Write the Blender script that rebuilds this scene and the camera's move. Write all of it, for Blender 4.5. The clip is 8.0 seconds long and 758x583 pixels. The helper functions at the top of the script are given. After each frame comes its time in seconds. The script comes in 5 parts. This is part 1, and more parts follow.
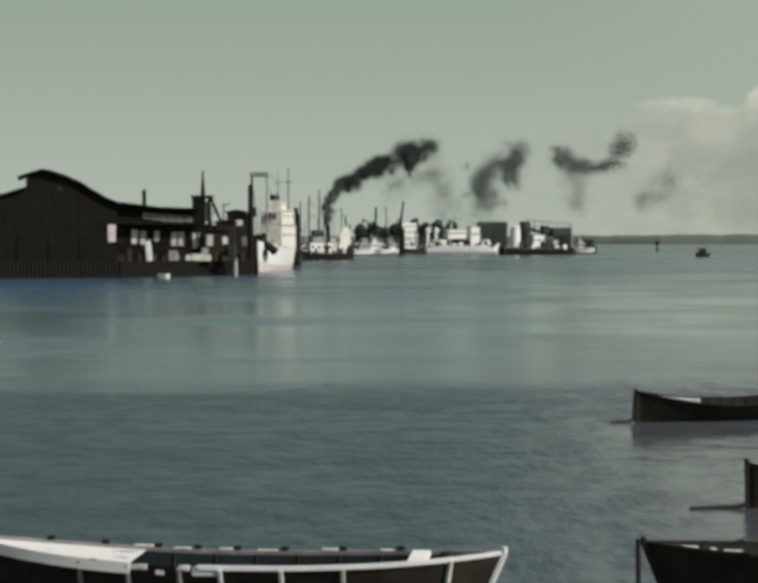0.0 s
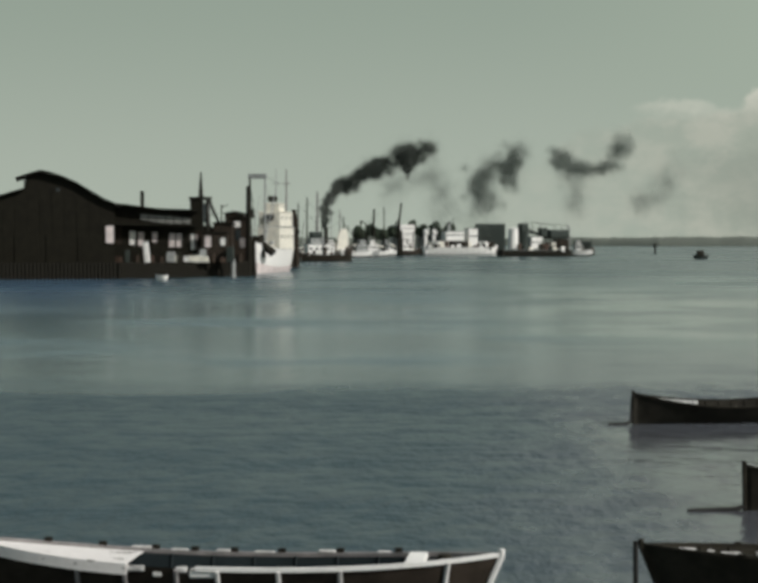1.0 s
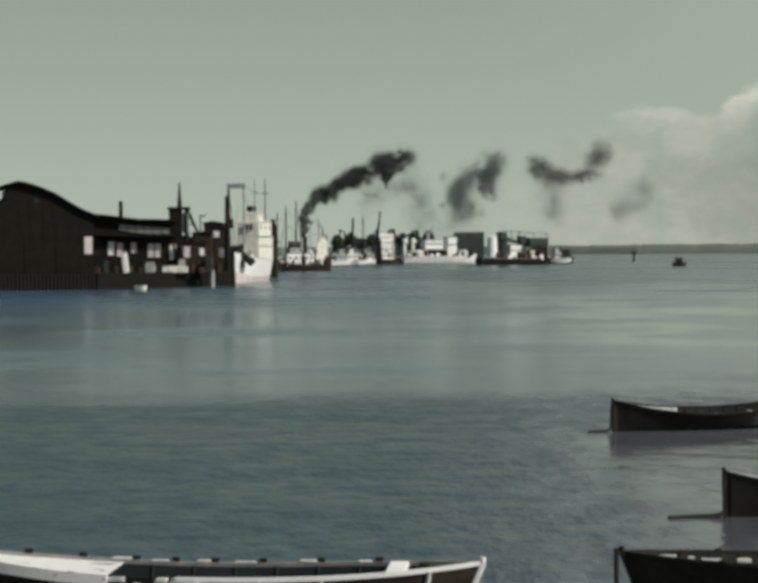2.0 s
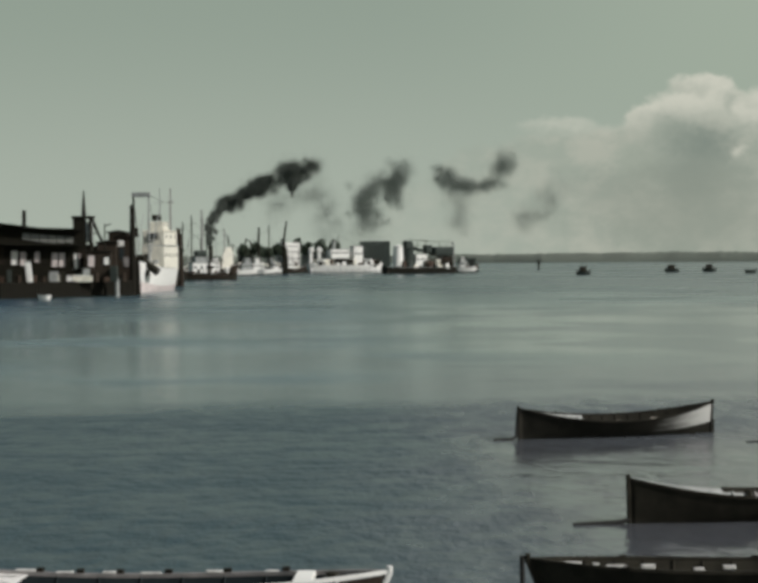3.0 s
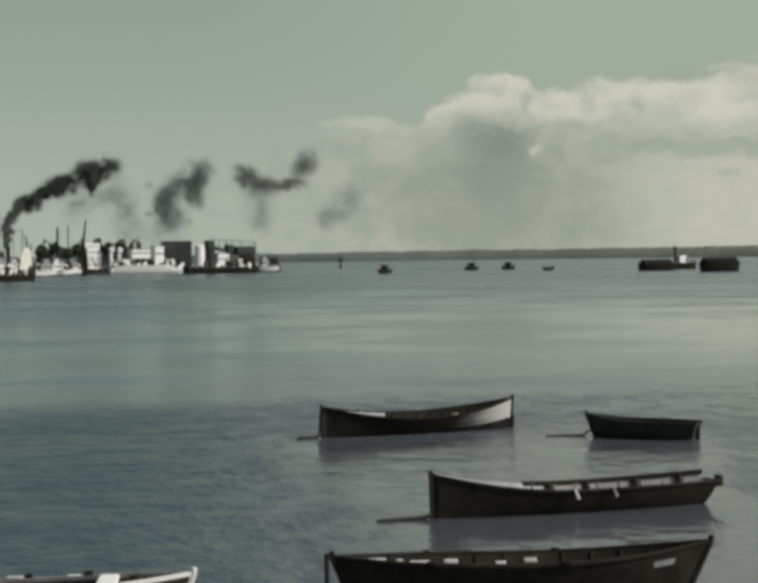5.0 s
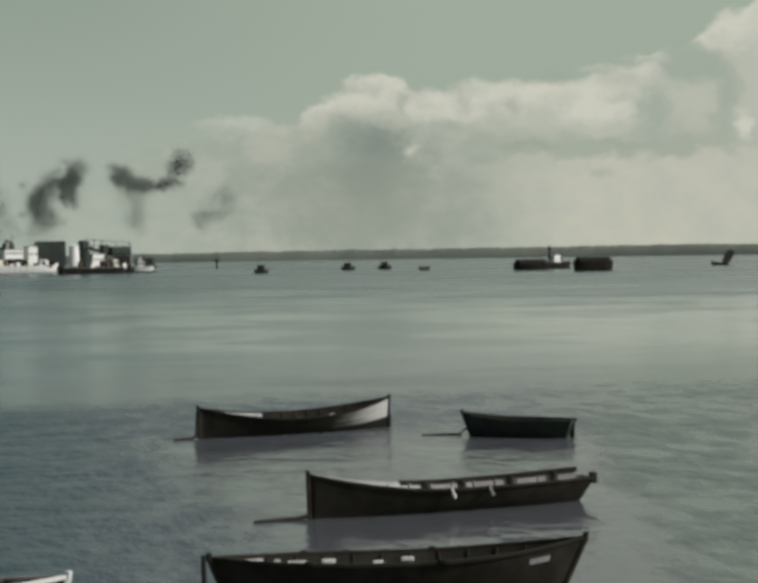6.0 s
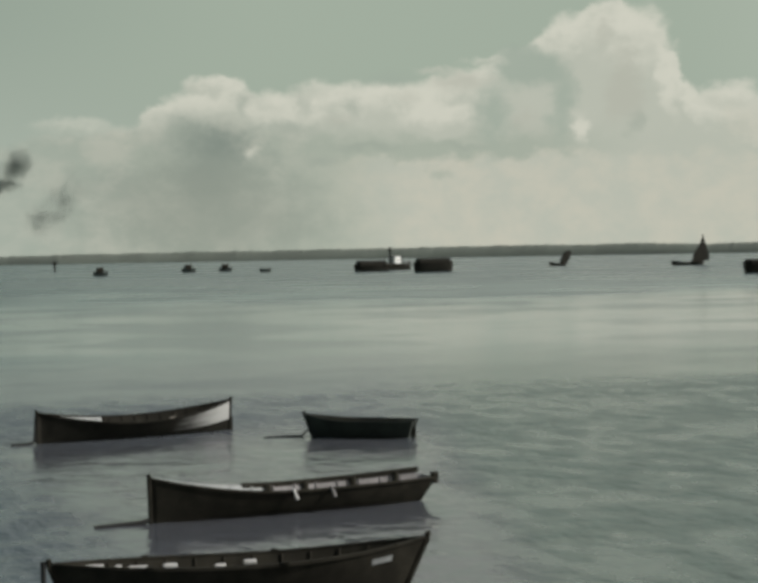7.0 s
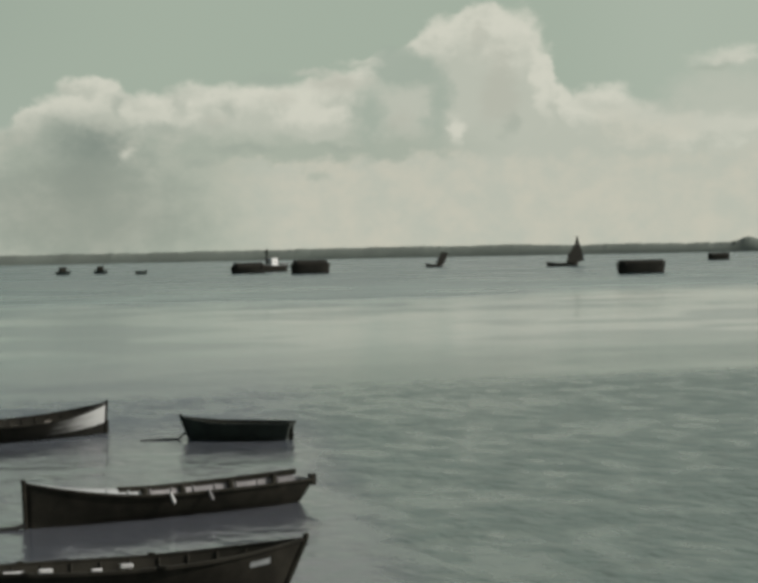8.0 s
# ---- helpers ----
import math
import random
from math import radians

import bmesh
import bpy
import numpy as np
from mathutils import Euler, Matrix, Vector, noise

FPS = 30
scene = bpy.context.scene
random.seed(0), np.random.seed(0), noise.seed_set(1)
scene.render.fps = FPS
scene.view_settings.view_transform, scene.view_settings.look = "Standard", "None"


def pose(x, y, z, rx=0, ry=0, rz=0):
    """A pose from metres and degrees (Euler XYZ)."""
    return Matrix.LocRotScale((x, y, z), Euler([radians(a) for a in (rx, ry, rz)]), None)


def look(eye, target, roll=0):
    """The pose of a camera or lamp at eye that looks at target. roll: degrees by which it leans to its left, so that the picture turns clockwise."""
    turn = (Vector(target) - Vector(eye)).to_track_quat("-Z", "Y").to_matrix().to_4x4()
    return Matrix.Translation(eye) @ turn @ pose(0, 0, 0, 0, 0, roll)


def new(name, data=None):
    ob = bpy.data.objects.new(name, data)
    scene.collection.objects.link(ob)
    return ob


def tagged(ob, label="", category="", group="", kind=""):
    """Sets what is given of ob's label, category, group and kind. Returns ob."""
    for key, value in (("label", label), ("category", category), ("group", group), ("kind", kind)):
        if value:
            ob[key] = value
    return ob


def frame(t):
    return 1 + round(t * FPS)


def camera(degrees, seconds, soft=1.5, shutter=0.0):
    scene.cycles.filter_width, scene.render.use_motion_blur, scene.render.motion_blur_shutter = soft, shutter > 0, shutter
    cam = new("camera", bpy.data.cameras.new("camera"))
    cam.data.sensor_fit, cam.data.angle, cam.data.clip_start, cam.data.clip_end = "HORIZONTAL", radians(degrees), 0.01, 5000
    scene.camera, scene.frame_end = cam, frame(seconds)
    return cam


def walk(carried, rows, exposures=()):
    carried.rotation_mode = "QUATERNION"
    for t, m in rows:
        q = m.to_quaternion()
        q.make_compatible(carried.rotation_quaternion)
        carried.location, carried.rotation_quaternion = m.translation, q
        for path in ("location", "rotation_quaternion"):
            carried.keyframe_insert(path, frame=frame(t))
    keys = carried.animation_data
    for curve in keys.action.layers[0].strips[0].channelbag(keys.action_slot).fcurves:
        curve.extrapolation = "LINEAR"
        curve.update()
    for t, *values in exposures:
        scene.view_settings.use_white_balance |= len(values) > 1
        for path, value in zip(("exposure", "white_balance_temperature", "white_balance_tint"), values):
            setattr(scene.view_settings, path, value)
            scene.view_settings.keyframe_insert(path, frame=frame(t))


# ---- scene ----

# ---------------------------------------------------------------- camera
cam = camera(24.0, 8.0, soft=4.2)
EYE = 6.5
PATH = [
    (0.0, 88.235, 0.093, 0.000),
    (0.5, 88.354, 0.186, 0.086),
    (1.0, 88.290, -0.003, -0.066),
    (1.2, 88.262, 0.024, -0.157),
    (2.3, 88.691, 0.365, -1.194),
    (2.5, 88.725, 0.315, -1.713),
    (3.0, 88.849, 0.380, -3.754),
    (3.5, 88.768, 0.428, -5.264),
    (4.0, 88.780, 0.565, -7.151),
    (4.2, 88.830, 0.600, -7.930),
    (5.3, 88.745, 0.765, -11.169),
    (5.5, 88.764, 0.749, -12.073),
    (6.0, 88.709, 0.837, -14.074),
    (6.5, 88.713, 0.982, -16.787),
    (7.0, 88.680, 1.046, -19.181),
    (7.5, 88.788, 1.172, -21.303),
    (8.0, 88.661, 1.171, -23.133),
]
walk(cam, [(t, pose(0, 0, EYE, a, b, c)) for t, a, b, c in PATH],
     exposures=[(0.0, 0.06), (0.5, 0.12), (1.0, 0.0), (2.5, 0.06), (3.0, -0.03), (3.5, 0.06), (4.0, -0.05), (5.5, 0.0), (6.0, -0.02), (6.5, 0.08), (7.0, 0.03), (7.5, 0.09), (8.0, 0.05)])

# ---------------------------------------------------------------- light
SUN_AZ, SUN_EL = 118.0, 38.0          # degrees right of the first view, degrees up
sun = new("sun", bpy.data.lights.new("sun", "SUN"))
sun.data.energy, sun.data.angle, sun.data.color = 3.6, radians(0.6), (1.0, 0.965, 0.92)
sd = Vector((math.sin(radians(SUN_AZ)) * math.cos(radians(SUN_EL)), math.cos(radians(SUN_AZ)) * math.cos(radians(SUN_EL)), math.sin(radians(SUN_EL))))
sun.matrix_world = look(sd * 100, (0, 0, 0))


class Nodes:
    """Short hand for building node trees."""

    def __init__(self, tree):
        self.t = tree
        tree.nodes.clear()

    def add(self, kind, **props):
        n = self.t.nodes.new(kind)
        for k, v in props.items():
            if k == "operation":
                n.operation = v
            elif k == "data_type":
                n.data_type = v
            elif k == "blend_type":
                n.blend_type = v
            elif k == "noise_dimensions":
                n.noise_dimensions = v
            elif k == "sky_type":
                n.sky_type = v
        return n

    def put(self, value, socket):
        if isinstance(value, bpy.types.NodeSocket):
            self.t.links.new(value, socket)
        elif isinstance(value, (tuple, list)) and len(value) == 3 and socket.type == "RGBA":
            socket.default_value = (*value, 1)
        else:
            socket.default_value = value

    def math(self, op, a, b=0.0, c=None, clamp=False):
        n = self.add("ShaderNodeMath", operation=op)
        n.use_clamp = clamp
        self.put(a, n.inputs[0])
        self.put(b, n.inputs[1])
        if c is not None:
            self.put(c, n.inputs[2])
        return n.outputs[0]

    def mix(self, f, a, b, blend="MIX"):
        n = self.add("ShaderNodeMix", data_type="RGBA", blend_type=blend)
        self.put(f, n.inputs[0])
        self.put(a, n.inputs[6])
        self.put(b, n.inputs[7])
        return n.outputs[2]

    def ramp(self, v, lo, hi, a=0.0, b=1.0, smooth=True):
        n = self.add("ShaderNodeMapRange")
        n.interpolation_type = "SMOOTHSTEP" if smooth else "LINEAR"
        for i, q in enumerate((v, lo, hi, a, b)):
            self.put(q, n.inputs[i])
        return n.outputs[0]

    def noise(self, vec, scale, detail=3.0, rough=0.5, out=0):
        n = self.add("ShaderNodeTexNoise")
        self.put(vec, n.inputs["Vector"])
        n.inputs["Scale"].default_value = scale
        n.inputs["Detail"].default_value = detail
        n.inputs["Roughness"].default_value = rough
        return n.outputs[out]

    def vec(self, x, y, z=0.0):
        n = self.add("ShaderNodeCombineXYZ")
        for i, q in enumerate((x, y, z)):
            self.put(q, n.inputs[i])
        return n.outputs[0]

    def split(self, v):
        n = self.add("ShaderNodeSeparateXYZ")
        self.put(v, n.inputs[0])
        return n.outputs

    def vmath(self, op, a, b):
        n = self.add("ShaderNodeVectorMath", operation=op)
        self.put(a, n.inputs[0])
        self.put(b, n.inputs[1])
        return n.outputs[0]


world = bpy.data.worlds.new("sky")
scene.world = world
world.use_nodes = True
W = Nodes(world.node_tree)
sky = W.add("ShaderNodeTexSky", sky_type="NISHITA")
sky.sun_disc = False
sky.sun_elevation, sky.sun_rotation = radians(SUN_EL), radians(SUN_AZ)
sky.altitude, sky.air_density, sky.dust_density, sky.ozone_density = 0, 1.0, 3.0, 1.0
hsv = W.add("ShaderNodeHueSaturation")
hsv.inputs["Saturation"].default_value = 0.55
W.put(sky.outputs[0], hsv.inputs["Color"])
d = W.split(W.add("ShaderNodeTexCoord").outputs["Generated"])
AZ = W.math("MULTIPLY", W.math("ARCTAN2", d[0], d[1]), 57.296)
EL = W.math("MULTIPLY", W.math("ARCSINE", d[2]), 57.296)
# hazy lower sky, bluer higher up
HAZE = W.mix(W.ramp(EL, 0.0, 9.0), (3.98, 4.48, 3.84), (2.86, 3.46, 2.90))
HAZE = W.mix(W.math("MULTIPLY", W.ramp(AZ, 3.0, 17.0), W.ramp(EL, 2.0, 6.0)), HAZE, (3.5, 4.12, 3.38))
HAZE = W.mix(W.ramp(AZ, 28.0, 33.0, 0.0, 0.6), HAZE, (4.0, 4.55, 3.8))
clear = W.mix(W.ramp(EL, 32.0, 9.0), W.mix(1.0, hsv.outputs[0], (0.21, 0.36, 0.47), "MULTIPLY"), HAZE)
# broken cloud high on the sunny side, out of view, added to brighten the water
high = W.noise(W.vec(AZ, W.math("MULTIPLY", EL, 2.0)), 0.07, 4.0, 0.6)
hc = W.math("MULTIPLY", W.ramp(high, 0.30, 0.50), W.math("MULTIPLY", W.ramp(AZ, 4.0, 18.0), W.ramp(EL, 9.0, 13.0)))
clear = W.mix(W.math("MULTIPLY", hc, 0.85), clear, (6.2, 6.2, 5.6))
flat = W.vec(AZ, W.math("MULTIPLY", EL, 1.25))
w1 = W.split(W.vmath("SUBTRACT", W.noise(flat, 0.55, 3.0, 0.55, 1), (0.5, 0.5, 0.5)))
w2 = W.split(W.vmath("SUBTRACT", W.noise(flat, 1.7, 4.0, 0.55, 1), (0.5, 0.5, 0.5)))
wx = W.math("ADD", AZ, W.math("ADD", W.math("MULTIPLY", w1[0], 0.9), W.math("MULTIPLY", w2[0], 0.9)))
wy = W.math("ADD", EL, W.math("ADD", W.math("MULTIPLY", w1[1], 0.5), W.math("MULTIPLY", w2[1], 0.6)))
grain = W.noise(flat, 0.8, 6.0, 0.62)
WHITE, GREY, WARM, SMOKE = (6.1, 6.1, 5.2), (3.7, 4.1, 3.4), (5.35, 5.25, 4.35), (2.1, 2.5, 2.15)
PALE, DIM, CLEAR, TAN = (4.7, 4.9, 4.15), (3.3, 3.7, 3.12), (3.4, 3.95, 3.3), (4.35, 4.45, 3.75)
MURK = (2.85, 3.15, 2.65)
# outline of the cloud tops: azimuth and elevation in degrees
TOPS = [(2, 0.5), (5, 2.6), (7, 3.7), (9, 4.0), (11.2, 4.2), (12.5, 5.1), (14.8, 5.6), (15.6, 5.1), (17.4, 5.4), (20.3, 5.5), (22.2, 5.9),
        (23.6, 6.4), (25.2, 7.4), (26.8, 8.0), (28.0, 7.2), (28.8, 6.1), (29.2, 4.9), (30.3, 5.1), (31.6, 4.6), (32.5, 4.3), (36, 4.3), (39, 5.0), (42, 4.6), (50, 6.0), (60, 4.0), (80, 3.0)]
tops = W.add("ShaderNodeValToRGB")
tops.color_ramp.interpolation = "EASE"
els = tops.color_ramp.elements
els[0].position, els[0].color = TOPS[0][0] / 80, (TOPS[0][1] / 10,) * 3 + (1,)
els[1].position, els[1].color = 1.0, (TOPS[-1][1] / 10,) * 3 + (1,)
for a, e in TOPS[1:-1]:
    s = els.new(a / 80)
    s.color = (e / 10,) * 3 + (1,)
W.put(W.math("DIVIDE", wx, 80.0), tops.inputs[0])
below = W.math("SUBTRACT", W.math("MULTIPLY", tops.outputs[0], 10.0), wy)
gr = W.math("MULTIPLY", W.math("SUBTRACT", grain, 0.5), 3.2)
# bright crowns, grey bellies, then a pale lower bank on the sunny side
tone = W.mix(W.ramp(W.math("ADD", below, gr), 0.35, 1.7), WHITE, PALE)
belly = W.math("MULTIPLY", W.ramp(W.math("ADD", wy, W.math("MULTIPLY", gr, 0.45)), 4.3, 3.2), W.ramp(wx, 28.0, 23.5, 0.1, 1.0))
tone = W.mix(belly, tone, GREY)
low = W.math("MULTIPLY", W.ramp(W.math("ADD", wy, W.math("MULTIPLY", W.math("ADD", w2[0], w1[1]), 0.7)), 3.15, 2.7), W.ramp(wx, 16.5, 20.5))
tone = W.mix(low, tone, W.mix(W.ramp(grain, 0.3, 0.7), PALE, WARM))
veil = W.ramp(wx, 19.0, 14.0)
tone = W.mix(W.math("MULTIPLY", W.math("MULTIPLY", veil, W.ramp(wy, 4.6, 3.6)), 0.8), tone, W.mix(W.ramp(grain, 0.35, 0.65), DIM, TAN))
cover = W.math("MULTIPLY", W.ramp(below, -0.05, 0.40), W.ramp(wx, 3.0, 13.0, 0.25, 0.95))
col = W.mix(cover, clear, tone)
# single billows: azimuth, elevation, half width, half height, softness, cover, colour above, colour below
BILLOWS = [
    (9.6, 4.1, 1.7, 0.32, 0.8, 0.5, WHITE, PALE), (12.9, 3.3, 2.2, 1.7, 0.9, 0.8, DIM, GREY),
    (13.9, 5.3, 1.15, 0.45, 0.5, 0.95, WHITE, PALE), (15.9, 4.75, 0.7, 0.5, 0.8, 0.7, WHITE, PALE),
    (17.4, 5.15, 0.8, 0.4, 0.8, 0.7, WHITE, PALE), (19.0, 4.75, 0.8, 0.5, 0.8, 0.5, WHITE, PALE),
    (21.1, 4.2, 1.5, 0.75, 0.4, 0.85, WHITE, PALE), (24.0, 5.75, 1.5, 0.95, 0.6, 0.95, CLEAR, CLEAR),
    (22.9, 4.3, 0.85, 1.6, 0.9, 0.85, CLEAR, CLEAR), (24.15, 4.3, 0.75, 1.0, 0.8, 0.8, PALE, TAN),
    (25.1, 4.6, 0.65, 2.0, 0.9, 0.85, CLEAR, CLEAR), (27.3, 6.4, 1.6, 1.5, 0.5, 0.9, WHITE, PALE),
    (27.1, 4.9, 0.9, 1.3, 0.8, 0.75, TAN, TAN), (28.5, 5.2, 0.5, 1.7, 0.8, 0.85, WHITE, WHITE),
]
WISPS = [
    (25.8, 3.75, 0.42, 0.75, 0.8, 0.9, WHITE, WHITE), (32.0, 3.9, 2.6, 1.0, 0.7, 0.6, PALE, WARM),
    (22.6, 6.0, 0.9, 0.2, 0.9, 0.6, WHITE, PALE), (18.6, 3.25, 1.7, 0.28, 0.8, 0.85, DIM, GREY),
    (21.8, 3.3, 1.2, 0.22, 0.9, 0.65, DIM, GREY), (16.4, 4.0, 0.95, 0.42, 0.9, 0.6, DIM, DIM),
    (13.9, 2.9, 2.4, 2.3, 0.9, 0.5, SMOKE, SMOKE), (14.1, 3.4, 1.4, 0.95, 0.95, 0.85, SMOKE, SMOKE),
    (13.6, 2.2, 1.5, 1.25, 0.95, 0.85, SMOKE, SMOKE), (15.2, 3.2, 0.42, 0.4, 0.95, 0.7, WHITE, PALE),
    (11.0, 1.9, 2.2, 1.2, 0.95, 0.35, SMOKE, DIM), (13.8, 1.3, 5.2, 2.5, 0.85, 0.8, MURK, MURK), (30.4, 4.65, 1.3, 0.5, 0.6, 0.6, WHITE, PALE),
    (34.6, 4.6, 3.2, 1.5, 0.9, 0.8, PALE, PALE), (34.4, 5.8, 1.9, 0.42, 0.9, 0.85, WHITE, PALE),
]
GAPS = [
    (33.9, 5.5, 0.8, 0.22, 0.8, 0.6, GREY, GREY), (19.7, 5.45, 1.0, 0.38, 0.9, 0.75, CLEAR, CLEAR),
    (22.0, 5.35, 1.3, 0.45, 0.9, 0.7, TAN, TAN), (21.2, 5.75, 0.9, 0.16, 0.9, 0.7, PALE, PALE),
    (17.4, 2.85, 1.0, 0.3, 0.9, 0.7, DIM, DIM), (21.2, 2.5, 0.6, 0.2, 0.9, 0.6, GREY, GREY),
    (15.05, 4.75, 0.45, 0.6, 0.95, 0.65, DIM, DIM), (16.75, 4.8, 0.4, 0.6, 0.95, 0.5, DIM, DIM),
    (18.5, 4.6, 0.45, 0.6, 0.95, 0.55, DIM, DIM), (20.2, 4.9, 0.7, 0.35, 0.95, 0.4, TAN, TAN),
    (27.4, 3.9, 0.4, 0.6, 0.95, 0.5, DIM, DIM), (26.6, 6.9, 0.4, 0.6, 0.95, 0.45, TAN, TAN),
    (27.1, 5.9, 0.9, 0.9, 0.9, 0.5, TAN, TAN), (17.9, 4.2, 0.8, 0.4, 0.9, 0.5, TAN, DIM),
]
for az, el, rx, ry, soft, amount, tone, under in BILLOWS + WISPS + GAPS:
    px = W.math("DIVIDE", W.math("SUBTRACT", wx, az), rx)
    py = W.math("DIVIDE", W.math("SUBTRACT", wy, el), ry)
    r = W.math("SQRT", W.math("ADD", W.math("MULTIPLY", px, px), W.math("MULTIPLY", py, py)))
    r = W.math("ADD", r, W.math("MULTIPLY", gr, 0.25))
    m = W.math("MULTIPLY", W.ramp(r, 1.0, 1.0 - soft), amount)
    up = W.ramp(W.math("ADD", py, W.math("ADD", W.math("MULTIPLY", px, 0.3), gr)), -0.8, 0.6)
    col = W.mix(m, col, W.mix(up, under, tone))
bg = W.add("ShaderNodeBackground")
W.put(col, bg.inputs[0])
bg.inputs[1].default_value = 0.1
W.put(bg.outputs[0], W.add("ShaderNodeOutputWorld").inputs[0])


# ---------------------------------------------------------------- materials
def paint(name, colour, rough=0.7, vary=0.35, scale=1.5, bump=0.15, metal=0.0, second=None, island=False, spec=0.5):
    """A painted, tarred or weathered surface: colour with grain and stains at two scales."""
    m = bpy.data.materials.new(name)
    m.use_nodes = True
    N = Nodes(m.node_tree)
    oc = N.add("ShaderNodeTexCoord").outputs["Object"]
    big = N.noise(oc, scale, 4.0, 0.6)
    fine = N.noise(oc, scale * 9, 3.0, 0.6)
    dark = tuple(c * (1 - vary) for c in colour)
    other = second or tuple(min(1, c * (1 + vary * 0.6)) for c in colour)
    c = N.mix(N.ramp(big, 0.3, 0.7), dark, other)
    c = N.mix(N.math("MULTIPLY", N.ramp(fine, 0.35, 0.7), 0.5), c, colour)
    if island:
        rnd = N.add("ShaderNodeNewGeometry").outputs["Random Per Island"]
        c = N.mix(1.0, c, N.mix(rnd, (0.8, 0.8, 0.8), (1.1, 1.1, 1.05)), "MULTIPLY")
    b = N.add("ShaderNodeBsdfPrincipled")
    N.put(c, b.inputs["Base Color"])
    N.put(N.ramp(fine, 0.2, 0.8, max(0.05, rough - 0.15), min(1, rough + 0.1)), b.inputs["Roughness"])
    b.inputs["Metallic"].default_value = metal
    b.inputs["Specular IOR Level"].default_value = spec
    if bump:
        bp = N.add("ShaderNodeBump")
        bp.inputs["Strength"].default_value = bump
        bp.inputs["Distance"].default_value = 0.02
        N.put(fine, bp.inputs["Height"])
        N.put(bp.outputs[0], b.inputs["Normal"])
    N.put(b.outputs[0], N.add("ShaderNodeOutputMaterial").inputs[0])
    return m


TAR = paint("black_tar", (0.027, 0.0245, 0.018), 0.8, 0.4, 2.0, spec=0.12)
TARBROWN = paint("tarred_planks", (0.036, 0.028, 0.021), 0.8, 0.4, 2.0, spec=0.12)
WHITEP = paint("white_paint", (0.80, 0.785, 0.75), 0.55, 0.12, 1.2)
CREAM = paint("cream_paint", (0.71, 0.68, 0.59), 0.6, 0.15, 1.0)
GREYP = paint("grey_paint", (0.32, 0.33, 0.32), 0.65, 0.25, 1.5)
# dark green, its base colour raised for haze over the far quay
DARKGREEN = paint("dark_green_with_haze", (0.046, 0.056, 0.050), 0.7, 0.35, 1.5, spec=0.12)
DINGHYGREEN = paint("dull_green_black_paint", (0.036, 0.042, 0.036), 0.7, 0.35, 1.5, spec=0.12)
BLUEGREY = paint("blue_grey_paint", (0.013, 0.019, 0.021), 0.75, 0.3, 1.5, spec=0.12)
RUST = paint("rusty_iron", (0.06, 0.035, 0.022), 0.8, 0.4, 1.5)
WOOD = paint("bleached_wood", (0.40, 0.36, 0.30), 0.8, 0.3, 3.0)
DARKWOOD = paint("dark_timber", (0.017, 0.0155, 0.0115), 0.85, 0.35, 2.0, spec=0.12)
ROPESHADE = paint("rope_and_shade", (0.014, 0.013, 0.011), 0.9, 0.3, 20.0)
ROOF = paint("tarred_roofing", (0.015, 0.0145, 0.0105), 0.85, 0.3, 0.6, spec=0.12)
BOARDS = paint("dark_board_wall", (0.0115, 0.0105, 0.0068), 0.85, 0.3, 0.8, spec=0.12)
SKYLIGHT = paint("dusty_glass", (0.17, 0.17, 0.155), 0.4, 0.3, 0.8)
CONCRETE = paint("stained_concrete", (0.20, 0.19, 0.17), 0.9, 0.35, 0.5)
WEATHER = paint("weathered_white_paint", (0.62, 0.61, 0.58), 0.75, 0.6, 2.6, 0.3, second=(0.82, 0.80, 0.77))
DULLGREY = paint("dull_grey_paint", (0.23, 0.215, 0.21), 0.75, 0.35, 2.5)
PALEPINK = paint("faded_red_and_reflection", (0.62, 0.545, 0.525), 0.7, 0.25, 1.0)
PITCH = paint("black_pitch", (0.022, 0.0205, 0.016), 0.8, 0.4, 2.0, spec=0.12)
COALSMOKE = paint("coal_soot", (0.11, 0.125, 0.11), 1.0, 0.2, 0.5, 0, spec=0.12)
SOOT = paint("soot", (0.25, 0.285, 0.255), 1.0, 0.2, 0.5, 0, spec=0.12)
TREE = paint("dark_foliage", (0.045, 0.06, 0.042), 0.9, 0.4, 0.8, 0, island=True, spec=0.12)
# foliage lightened in its base colour for the haze over the water
LEAF = paint("hazy_far_woods", (0.14, 0.156, 0.132), 0.95, 0.18, 0.03, 0, spec=0.12)
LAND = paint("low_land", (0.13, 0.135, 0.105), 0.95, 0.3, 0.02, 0)


